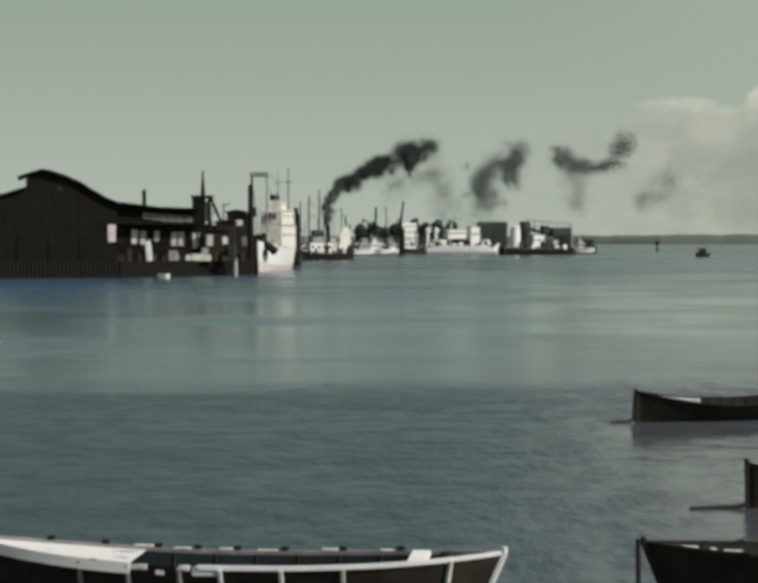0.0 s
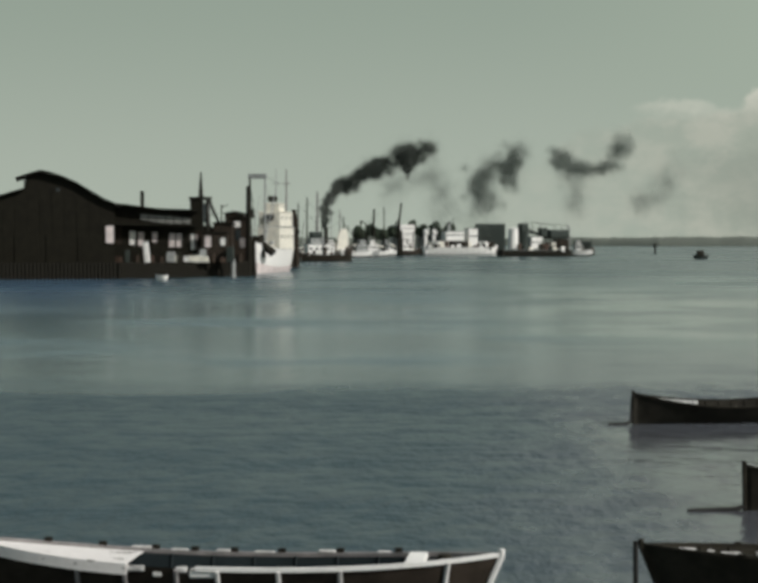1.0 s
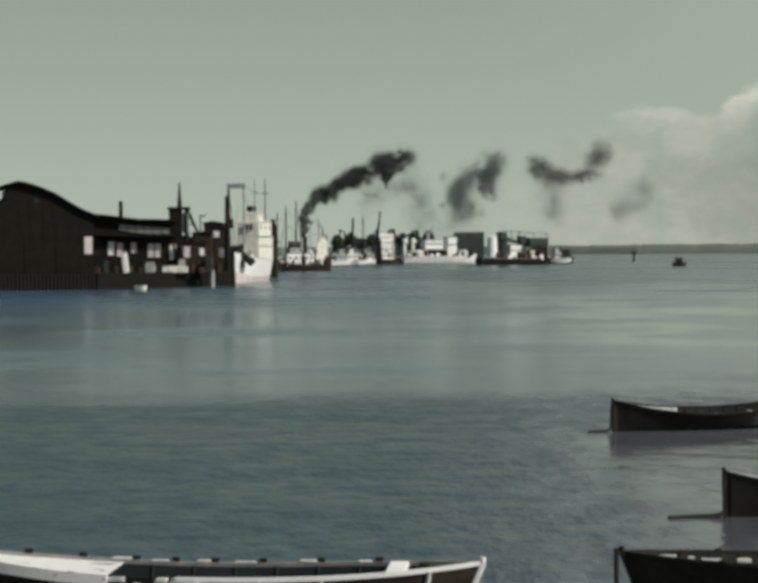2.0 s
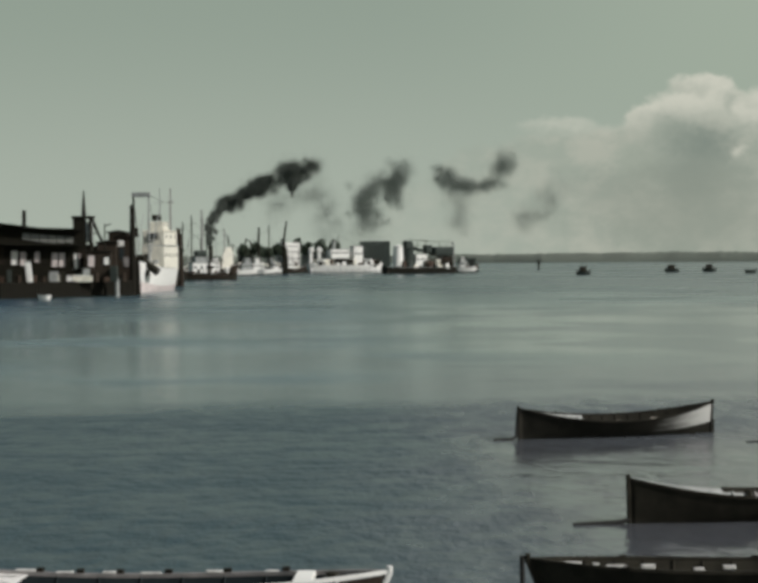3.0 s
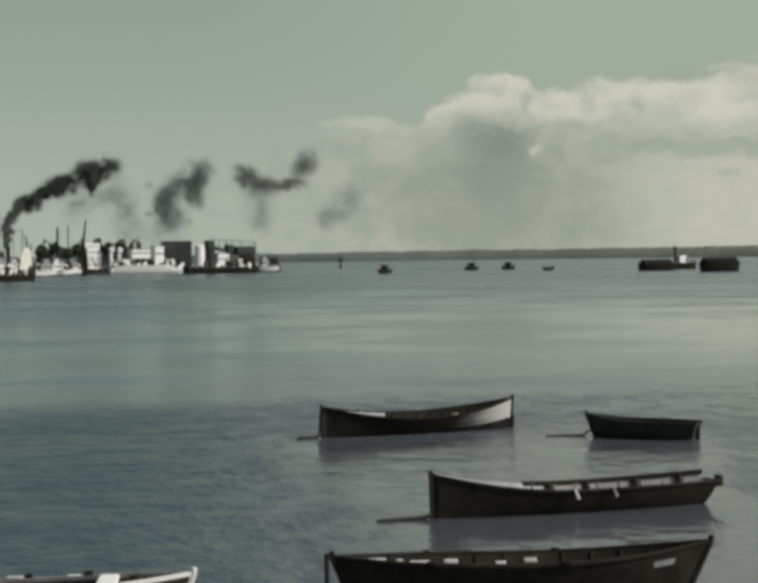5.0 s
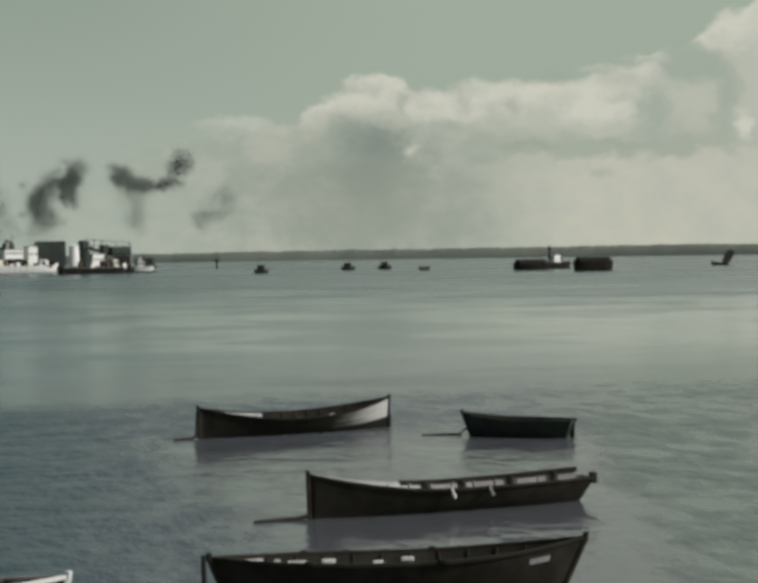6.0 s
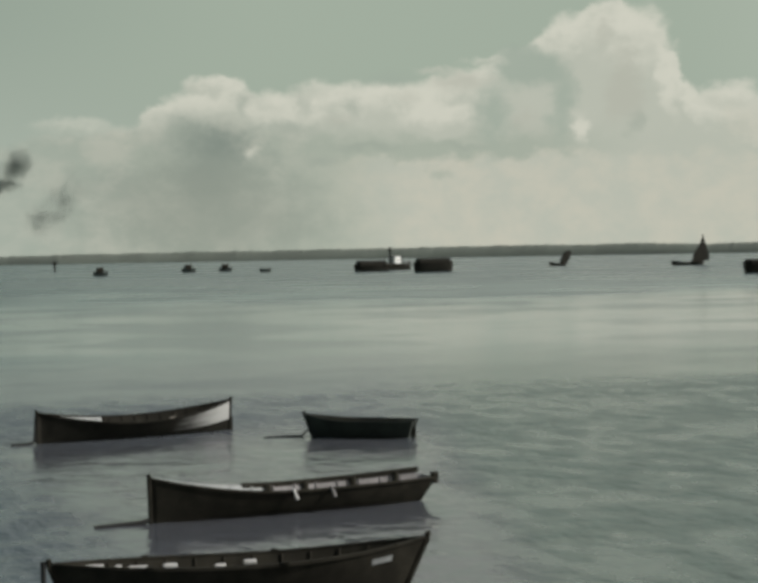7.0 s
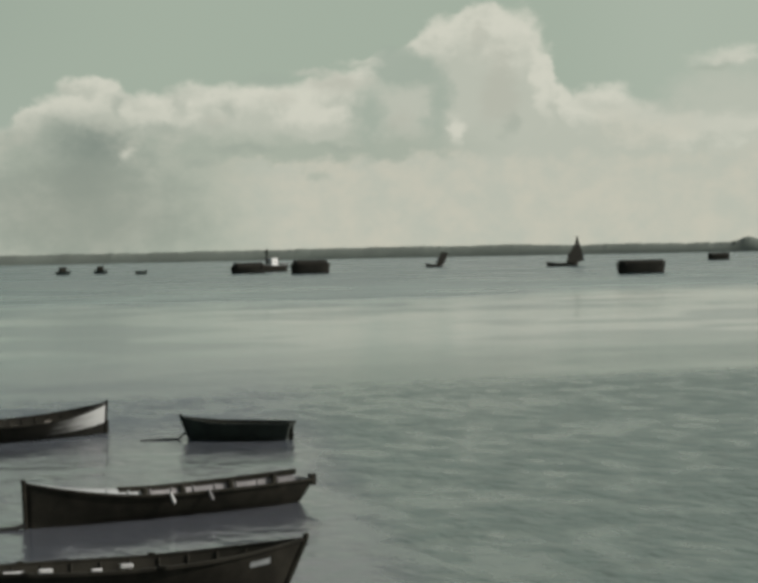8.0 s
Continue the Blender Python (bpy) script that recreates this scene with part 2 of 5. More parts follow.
def two_tone(name):
    """White that gives way to tar along the hull, with an uneven edge."""
    m = bpy.data.materials.new(name)
    m.use_nodes = True
    N = Nodes(m.node_tree)
    oc = N.add("ShaderNodeTexCoord").outputs["Object"]
    s = N.split(oc)
    uneven = N.noise(N.vec(N.math("MULTIPLY", s[0], 0.6), s[1], N.math("MULTIPLY", s[2], 3.0)), 2.2, 4.0, 0.6)
    k = N.ramp(N.math("ADD", s[0], N.math("MULTIPLY", N.math("SUBTRACT", uneven, 0.5), 1.6)), 1.0, 3.4)
    fine = N.noise(oc, 14.0, 3.0, 0.6)
    b = N.add("ShaderNodeBsdfPrincipled")
    N.put(N.mix(k, (0.022, 0.0205, 0.016), N.mix(fine, (0.36, 0.36, 0.345), (0.54, 0.535, 0.51))), b.inputs["Base Color"])
    b.inputs["Roughness"].default_value = 0.8
    b.inputs["Specular IOR Level"].default_value = 0.12
    N.put(b.outputs[0], N.add("ShaderNodeOutputMaterial").inputs[0])
    return m


WHITETAR = two_tone("white_to_tar")


def flaking_white():
    """White paint flaked off in patches, bare tarred wood under it."""
    m = bpy.data.materials.new("flaking_white_paint")
    m.use_nodes = True
    N = Nodes(m.node_tree)
    oc = N.add("ShaderNodeTexCoord").outputs["Object"]
    s = N.split(oc)
    worn = N.noise(N.vec(N.math("MULTIPLY", s[0], 0.7), s[1], N.math("MULTIPLY", s[2], 1.6)), 3.2, 5.0, 0.62)
    bare = N.ramp(worn, 0.60, 0.66)
    stain = N.noise(oc, 9.0, 4.0, 0.6)
    b = N.add("ShaderNodeBsdfPrincipled")
    N.put(N.mix(bare, N.mix(stain, (0.60, 0.575, 0.55), (0.82, 0.79, 0.765)), (0.10, 0.092, 0.08)), b.inputs["Base Color"])
    b.inputs["Roughness"].default_value = 0.7
    bp = N.add("ShaderNodeBump")
    bp.inputs["Distance"].default_value = 0.01
    N.put(N.math("SUBTRACT", stain, bare), bp.inputs["Height"])
    N.put(bp.outputs[0], b.inputs["Normal"])
    N.put(b.outputs[0], N.add("ShaderNodeOutputMaterial").inputs[0])
    return m


FLAKING = flaking_white()
GLASS = paint("dark_window_glass", (0.02, 0.025, 0.028), 0.08, 0.2, 1.0, 0)


def water_material():
    m = bpy.data.materials.new("harbour_water")
    m.use_nodes = True
    N = Nodes(m.node_tree)
    p = N.add("ShaderNodeTexCoord").outputs["Object"]
    s = N.split(p)
    # long slicks lie across the harbour, a breeze ruffles the near water and the western basin
    slick = N.noise(N.vec(N.math("MULTIPLY", s[0], 0.006), N.math("MULTIPLY", s[1], 0.034)), 1.0, 2.0, 0.45)
    patch = N.noise(N.vec(N.math("MULTIPLY", s[0], 0.05), N.math("MULTIPLY", s[1], 0.09)), 1.0, 3.0, 0.55)
    mid = N.noise(N.vec(N.math("MULTIPLY", s[0], 0.045), N.math("MULTIPLY", s[1], 0.05)), 1.0, 3.0, 0.55)
    broad = N.noise(N.vec(N.math("MULTIPLY", s[0], 0.017), N.math("MULTIPLY", s[1], 0.017)), 1.0, 2.0, 0.5)
    lane = N.ramp(s[1], 130.0, 230.0)
    band = N.math("ADD", N.math("MULTIPLY", N.math("ADD", N.math("MULTIPLY", slick, 0.42), N.math("MULTIPLY", mid, 0.58)), N.math("SUBTRACT", 1.0, lane)), N.math("MULTIPLY", broad, lane))
    paws = N.noise(N.vec(N.math("MULTIPLY", s[0], 0.80), N.math("MULTIPLY", s[1], 0.42)), 1.0, 3.0, 0.6)
    side = N.ramp(N.math("ADD", N.math("SUBTRACT", s[0], N.math("MULTIPLY", s[1], 0.085)), N.math("MULTIPLY", N.math("SUBTRACT", patch, 0.5), 8.0)), -3.5, 3.5)
    breeze = N.ramp(N.math("ADD", s[1], N.math("MULTIPLY", N.math("SUBTRACT", patch, 0.5), 24.0)), 84.0, 72.0)
    west = N.ramp(N.math("SUBTRACT", s[0], N.math("MULTIPLY", s[1], 0.16)), 26.0, -12.0)
    far = N.ramp(N.math("ADD", s[1], N.math("MULTIPLY", N.math("SUBTRACT", broad, 0.5), 120.0)), N.ramp(west, 0.0, 1.0, 178.0, 120.0), N.ramp(west, 0.0, 1.0, 232.0, 210.0))
    bands = N.math("MULTIPLY", N.ramp(band, 0.46, 0.60), N.ramp(far, 0.0, 1.0, 1.0, 0.4))
    calm = N.math("MAXIMUM", N.math("MULTIPLY", bands, N.ramp(west, 0.0, 1.0, 0.26, 0.62)), N.math("MAXIMUM", N.math("MULTIPLY", far, N.ramp(band, 0.43, 0.57, N.ramp(west, 0.0, 1.0, 0.5, 0.42), N.ramp(west, 0.0, 1.0, 0.68, 0.62))), N.math("MULTIPLY", west, 0.12)))
    # sheltered water among the moored boats
    lee = N.math("MULTIPLY", N.math("MULTIPLY", N.ramp(s[0], 5.5, 9.0), N.ramp(N.math("SUBTRACT", s[0], N.math("MULTIPLY", s[1], 0.30)), 6.0, 2.5)), N.ramp(s[1], 70.0, 56.0))
    ruffle = N.math("MAXIMUM", N.math("MULTIPLY", breeze, N.ramp(N.math("ADD", N.math("MULTIPLY", patch, 0.45), N.math("MULTIPLY", paws, 0.55)), 0.40, 0.58, N.ramp(side, 0.0, 1.0, 0.74, 0.42), N.ramp(side, 0.0, 1.0, 1.12, 1.4))), calm)
    # a glassy slick off the moorings
    glassy = N.math("MULTIPLY", N.math("MULTIPLY", N.ramp(s[1], 88.0, 125.0), N.ramp(s[1], 262.0, 180.0)), N.math("MULTIPLY", N.ramp(mid, 0.40, 0.54), N.ramp(N.math("ADD", s[0], N.math("MULTIPLY", s[1], 0.01)), 4.0, 26.0)))
    rough = N.math("MULTIPLY", ruffle, N.math("MINIMUM", N.ramp(lee, 0.0, 1.0, 1.0, 0.45), N.ramp(glassy, 0.0, 1.0, 1.0, 0.5)))
    ripples = N.noise(N.vec(N.math("MULTIPLY", s[0], 2.1), N.math("MULTIPLY", s[1], 1.0)), 1.0, 3.0, 0.55)
    swell = N.noise(N.vec(N.math("MULTIPLY", s[0], 0.65), N.math("MULTIPLY", s[1], 0.85)), 0.42, 2.0, 0.5)
    h = N.math("ADD", N.math("MULTIPLY", ripples, 0.10), N.math("MULTIPLY", swell, 0.19))
    bp = N.add("ShaderNodeBump")
    bp.inputs["Distance"].default_value = 1.0
    N.put(N.math("ADD", N.math("MULTIPLY", rough, 1.25), 0.03), bp.inputs["Strength"])
    N.put(h, bp.inputs["Height"])
    b = N.add("ShaderNodeBsdfPrincipled")
    # base colour: bluer to the west, paler and greyer round the moored boats
    near_side = N.math("MULTIPLY", side, N.ramp(s[1], 130.0, 80.0))
    tone = N.mix(patch, (0.024, 0.046, 0.058), (0.033, 0.058, 0.070))
    # sky reflected by the calm middle water, put into its base colour
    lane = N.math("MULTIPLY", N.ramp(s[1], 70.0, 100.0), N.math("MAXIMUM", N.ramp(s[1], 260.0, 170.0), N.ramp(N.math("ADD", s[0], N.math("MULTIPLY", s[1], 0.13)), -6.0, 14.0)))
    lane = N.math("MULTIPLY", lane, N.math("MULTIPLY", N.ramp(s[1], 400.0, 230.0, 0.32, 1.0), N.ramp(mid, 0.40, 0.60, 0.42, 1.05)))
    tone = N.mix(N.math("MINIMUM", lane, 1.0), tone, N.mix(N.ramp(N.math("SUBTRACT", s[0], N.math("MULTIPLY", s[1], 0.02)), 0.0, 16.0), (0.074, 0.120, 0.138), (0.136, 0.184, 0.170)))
    # off the dark pier a bluer base colour stands in for reflected sky
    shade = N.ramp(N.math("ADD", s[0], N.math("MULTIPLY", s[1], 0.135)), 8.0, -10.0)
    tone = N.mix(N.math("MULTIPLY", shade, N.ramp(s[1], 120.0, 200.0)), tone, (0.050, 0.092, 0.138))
    east = N.ramp(N.math("SUBTRACT", s[0], N.math("MULTIPLY", s[1], 0.36)), -2.0, 4.0)
    near_tone = N.mix(east, N.mix(patch, (0.062, 0.078, 0.090), (0.082, 0.098, 0.108)), N.mix(patch, (0.068, 0.100, 0.086), (0.088, 0.124, 0.106)))
    near_tone = N.mix(lee, near_tone, N.mix(patch, (0.064, 0.068, 0.077), (0.082, 0.086, 0.095)))
    N.put(N.mix(N.math("MAXIMUM", near_side, lee), tone, near_tone), b.inputs["Base Color"])
    N.put(N.math("ADD", N.math("MULTIPLY", rough, 0.20), N.math("MINIMUM", N.ramp(lee, 0.0, 1.0, 0.15, 0.06), N.ramp(glassy, 0.0, 1.0, 0.15, 0.09))), b.inputs["Roughness"])
    b.inputs["IOR"].default_value = 1.33
    N.put(bp.outputs[0], b.inputs["Normal"])
    N.put(b.outputs[0], N.add("ShaderNodeOutputMaterial").inputs[0])
    return m


WATER = water_material()


# ---------------------------------------------------------------- mesh helpers
def mesh_of(name, verts, faces, material, smooth=False):
    me = bpy.data.meshes.new(name)
    me.from_pydata([tuple(v) for v in verts], [], [tuple(f) for f in faces])
    me.materials.append(material)
    if smooth:
        me.shade_smooth()
    return me


def part(name, bm, material, parent, label=""):
    """Link a bmesh (or a mesh) as one mesh object under a thing or a part."""
    if isinstance(bm, bmesh.types.BMesh):
        me = bpy.data.meshes.new(name)
        bmesh.ops.recalc_face_normals(bm, faces=bm.faces)
        bm.to_mesh(me)
        bm.free()
        me.materials.append(material)
    else:
        me = bm
    ob = new(name, me)
    if parent is not None:
        ob.parent = parent
    if label:
        ob["label"] = label
    return ob


def thing(name, m, label, category, group="", kind=""):
    ob = new(name)
    ob.matrix_world = m
    ob.empty_display_size = 0.3
    return tagged(ob, label, category, group, kind)


def box(bm, x0, x1, y0, y1, z0, z1, bevel=0.0, m=None):
    r = bmesh.ops.create_cube(bm, size=1)
    mat = Matrix.Translation(((x0 + x1) / 2, (y0 + y1) / 2, (z0 + z1) / 2)) @ Matrix.Diagonal((x1 - x0, y1 - y0, z1 - z0, 1))
    bmesh.ops.transform(bm, matrix=(m @ mat) if m else mat, verts=r["verts"])
    if bevel:
        edges = list({e for v in r["verts"] for e in v.link_edges})
        bmesh.ops.bevel(bm, geom=edges, offset=bevel, segments=2, affect="EDGES", profile=0.5)
    return bm


def boxed(*a, **k):
    return box(bmesh.new(), *a, **k)


def rod(bm, a, b, r0, r1=None, seg=8):
    a, b = Vector(a), Vector(b)
    r1 = r0 if r1 is None else r1
    m = Matrix.Translation((a + b) / 2) @ (b - a).to_track_quat("Z", "Y").to_matrix().to_4x4()
    bmesh.ops.create_cone(bm, cap_ends=True, segments=seg, radius1=r0, radius2=r1, depth=(b - a).length, matrix=m)
    return bm


def rodded(*a, **k):
    return rod(bmesh.new(), *a, **k)


def prism(bm, outline, y0, y1, axis="y"):
    """Extrude a closed outline of (x, z) from y0 to y1."""
    n = len(outline)
    front = [bm.verts.new((x, y0, z)) for x, z in outline]
    back = [bm.verts.new((x, y1, z)) for x, z in outline]
    bm.faces.new(front)
    bm.faces.new(back[::-1])
    for i in range(n):
        j = (i + 1) % n
        bm.faces.new((front[j], front[i], back[i], back[j]))
    return bm


def grid_faces(nu, nv, flip=False, base=0):
    out = []
    for i in range(nu - 1):
        for j in range(nv - 1):
            q = (base + i * nv + j, base + (i + 1) * nv + j, base + (i + 1) * nv + j + 1, base + i * nv + j + 1)
            out.append(q[::-1] if flip else q)
    return out


class Hull:
    """The lines of a hull: bow towards +x, waterline at z = 0."""

    def __init__(self, length, beam, free, draft, bow, stern, rake_bow=0.1, rake_stern=0.1, transom=0.0, full=2.4, flare=0.6):
        self.L, self.B, self.F, self.D = length, beam, free, draft
        self.bow, self.stern, self.rb, self.rs = bow, stern, rake_bow, rake_stern
        self.transom, self.full, self.flare = transom, full, flare

    def half(self, u):
        w = 1 - abs(u) ** self.full
        if u < 0:
            w = self.transom + (1 - self.transom) * w
        return max(0.012, self.B / 2 * w)

    def sheer(self, u):
        return self.F + (self.bow * u ** 2 if u > 0 else self.stern * u ** 2)

    def keel(self, u):
        return -self.D + 0.35 * self.D * abs(u) ** 4

    def at(self, u, v, side=1, inset=0.0):
        k, s = self.keel(u) + inset, self.sheer(u)
        z = k + (s - k) * v
        rake = self.rb if u > 0 else self.rs
        x = u * (self.L / 2) - math.copysign(rake * (1 - v) * abs(u) ** 5, u)
        y = max(0.0, self.half(u) - inset) * (v ** self.flare)
        return (x - math.copysign(inset * abs(u) ** 6, u), side * y, z)

    def skin(self, name, material, inset=0.0, v0=0.0, v1=1.0, u0=-1.0, u1=1.0, nu=41, nv=13, flip=False, sides=(1, -1)):
        verts, faces = [], []
        for side in sides:
            base = len(verts)
            for i in range(nu):
                u = u0 + (u1 - u0) * i / (nu - 1)
                for j in range(nv):
                    verts.append(self.at(u, v0 + (v1 - v0) * j / (nv - 1), side, inset))
            faces += grid_faces(nu, nv, flip=(side == 1) != flip, base=base)
        for u, end in ((-1.0, 0), (1.0, nu - 1)):
            if (u == -1 and u0 > -1) or (u == 1 and u1 < 1) or len(sides) < 2:
                continue
            a = [end * nv + j for j in range(nv)]
            b = [nu * nv + end * nv + j for j in range(nv)]
            for j in range(nv - 1):
                faces.append((a[j], a[j + 1], b[j + 1], b[j]))
        return mesh_of(name, verts, faces, material, True)

    def rail(self, name, material, side, w=0.06, h=0.05, u0=-1.0, u1=1.0, lift=0.0, out=0.02, n=41):
        verts, faces = [], []
        for i in range(n):
            u = u0 + (u1 - u0) * i / (n - 1)
            x, y, z = self.at(u, 1.0, 1)
            y = max(y, 0.02)
            for dy, dz in ((out, -h / 2), (out, h / 2), (out - w, h / 2), (out - w, -h / 2)):
                verts.append((x, side * max(0.0, y + dy), z + dz + lift))
        for i in range(n - 1):
            for j in range(4):
                a, b = i * 4 + j, i * 4 + (j + 1) % 4
                faces.append((a, a + 4, b + 4, b))
        faces += [(0, 1, 2, 3), tuple((n - 1) * 4 + j for j in (3, 2, 1, 0))]
        return mesh_of(name, verts, faces, material)

    def deck(self, name, material, v=0.9, u0=-1.0, u1=1.0, n=31, inset=0.02):
        verts, faces = [], []
        for i in range(n):
            u = u0 + (u1 - u0) * i / (n - 1)
            for side in (-1, 1):
                verts.append(self.at(u, v, side, inset))
        for i in range(n - 1):
            faces.append((2 * i, 2 * i + 1, 2 * i + 3, 2 * i + 2))
        return mesh_of(name, verts, faces, material)


def place(x, y, deg, z=0.0):
    return pose(x, y, z, 0, 0, deg)


# ---------------------------------------------------------------- water, shore, quays
def sheet(name, xs, ys, z, material):
    verts = [(x, y, z) for x in xs for y in ys]
    return mesh_of(name, verts, grid_faces(len(xs), len(ys), flip=False), material)


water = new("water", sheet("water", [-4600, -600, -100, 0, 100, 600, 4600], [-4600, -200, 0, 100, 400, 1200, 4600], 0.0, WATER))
tagged(water, "grey-green harbour water with light slicks and ruffled patches", "water", kind="structure")

# quay under the camera
bm = bmesh.new()
box(bm, -60, 80, -60, 2.0, -3, 4.9, 0.08)
q = part("quay", bm, CONCRETE, None)
tagged(q, "stained concrete quay with a straight edge", "quay", kind="structure")

# far shore: low land with woods, nearer on the east side
def shore_range(az):
    pts = [(-60, 1700), (0, 1600), (9, 1470), (35, 1320), (50, 1240), (80, 1100)]
    for (a0, d0), (a1, d1) in zip(pts, pts[1:]):
        if a0 <= az <= a1:
            return d0 + (d1 - d0) * (az - a0) / (a1 - a0)
    return pts[-1][1]


def polar(az, dist, z=0.0):
    return (dist * math.sin(radians(az)), dist * math.cos(radians(az)), z)


def shore():
    verts, nu = [], 141
    rng = random.Random(4)
    for i in range(nu):
        az = -60 + i
        d = shore_range(az) + rng.uniform(6, 14)
        for back, z in ((-3, -1.5), (4, 0.9), (16, 1.8), (120, 2.6), (2400, 3.0), (2500, -1.5)):
            verts.append(polar(az, d + back, z))
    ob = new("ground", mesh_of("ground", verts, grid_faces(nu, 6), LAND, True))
    tagged(ob, "low grey-green land along the far side of the harbour", "land", kind="structure")
    # woods: crowns of uneven clumps standing side by side
    ico = bmesh.new()
    bmesh.ops.create_icosphere(ico, subdivisions=1, radius=1)
    base = np.array([v.co[:] for v in ico.verts])
    tri = np.array([[v.index for v in f.verts] for f in ico.faces])
    ico.free()
    V, F, n, shape = [], [], 0, np.random.RandomState(6)

    def height(az):
        h = 7.4 + 1.3 * noise.noise(Vector((az * 0.35, 3.1, 0))) + 0.7 * noise.noise(Vector((az * 1.9, 7.7, 0))) + 0.5 * noise.noise(Vector((az * 6.0, 1.2, 0)))
        h += 3.2 * math.exp(-((az - 34.8) / 0.3) ** 2)      # a clump of tall trees
        return h + 1.0 * max(0.0, min(1.0, (az - 9) / 8)) - 1.0 * max(0.0, min(1.0, (az - 26) / 8))

    # the dense front of the wood
    nu, rows = 1900, ((0, -0.04), (1, 0.15), (3, 0.38), (6, 0.64), (10, 0.85), (15, 0.97), (26, 0.80), (40, 0.0))
    front = []
    for i in range(nu):
        az = -3.5 + 48.5 * i / (nu - 1)
        d, h = shore_range(az), height(az)
        for back, f in rows:
            front.append(polar(az, d + back + rng.uniform(-0.03, 0.03), max(-0.3, h * f + rng.uniform(-0.04, 0.04) * (f > 0))))
    V.append(np.array(front))
    quads = np.array(grid_faces(nu, len(rows)))
    F.append(np.concatenate([quads[:, (0, 1, 2)], quads[:, (0, 2, 3)]]))
    n = len(front)
    # single crowns rising out of it
    az = -3.0
    while az < 44.5:
        d, h = shore_range(az), height(az)
        r = rng.uniform(0.6, 1.5)
        p = base * np.array([r * 1.4, r, r * 0.8]) * (1 + 0.28 * shape.uniform(-1, 1, (len(base), 1)))
        V.append(p + np.array(polar(az, d + rng.uniform(8, 16), h * rng.uniform(0.70, 0.93) - r * 0.8)))
        F.append(tri + n)
        n += len(base)
        az += math.degrees(5.0 / d)
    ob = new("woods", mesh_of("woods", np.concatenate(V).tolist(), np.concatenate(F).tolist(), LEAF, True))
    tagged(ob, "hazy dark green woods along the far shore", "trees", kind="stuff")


shore()


def quay_block(name, outline, top, label, material=DARKWOOD):
    """A quay of the given plan outline with a heavy edge beam and timber piles in front."""
    bm = bmesh.new()
    lo = [bm.verts.new((x, y, -2)) for x, y in outline]
    hi = [bm.verts.new((x, y, top)) for x, y in outline]
    bm.faces.new(hi)
    bm.faces.new(lo[::-1])
    n = len(outline)
    for i in range(n):
        bm.faces.new((lo[i], lo[(i + 1) % n], hi[(i + 1) % n], hi[i]))
    ob = part(name, bm, material, None)
    return tagged(ob, label, "quay", kind="structure")


PIER = [(-110, 262), (-60, 279), (-41.24, 284), (-21.68, 306), (-27, 350), (-34, 470), (-120, 470)]
pier = quay_block("pavement", PIER, 2.5, "dark timber-faced quay with piles along its edge")
FARQ = [(-34, 420), (-26, 560), (-8, 672), (30, 706), (62, 662), (70, 668), (40, 760), (-60, 760), (-60, 420)]
farq = quay_block("pavement", FARQ, 1.9, "low dark quay behind the moored vessels")


def piles(parent, line, step, top, r=0.22):
    me = None
    for (x0, y0), (x1, y1) in zip(line, line[1:]):
        length = math.hypot(x1 - x0, y1 - y0)
        for i in range(int(length / step)):
            f = (i + 0.5) * step / length
            if me is None:
                bm = rodded((0, 0, -2), (0, 0, top), r, r * 0.85)
                me = bpy.data.meshes.new("pile")
                bm.to_mesh(me)
                bm.free()
                me.materials.append(DARKWOOD)
            ob = new("pile", me)
            ob.parent = parent
            ob.location = (x0 + (x1 - x0) * f, y0 + (y1 - y0) * f - 0.3, 0)


piles(pier, [(-75, 273.9), (-60, 279), (-41.24, 284), (-21.68, 306)], 0.6, 2.62, 0.33)
piles(farq, [(-26, 560), (-8, 672), (30, 706), (62, 662)], 6.0, 2.2)


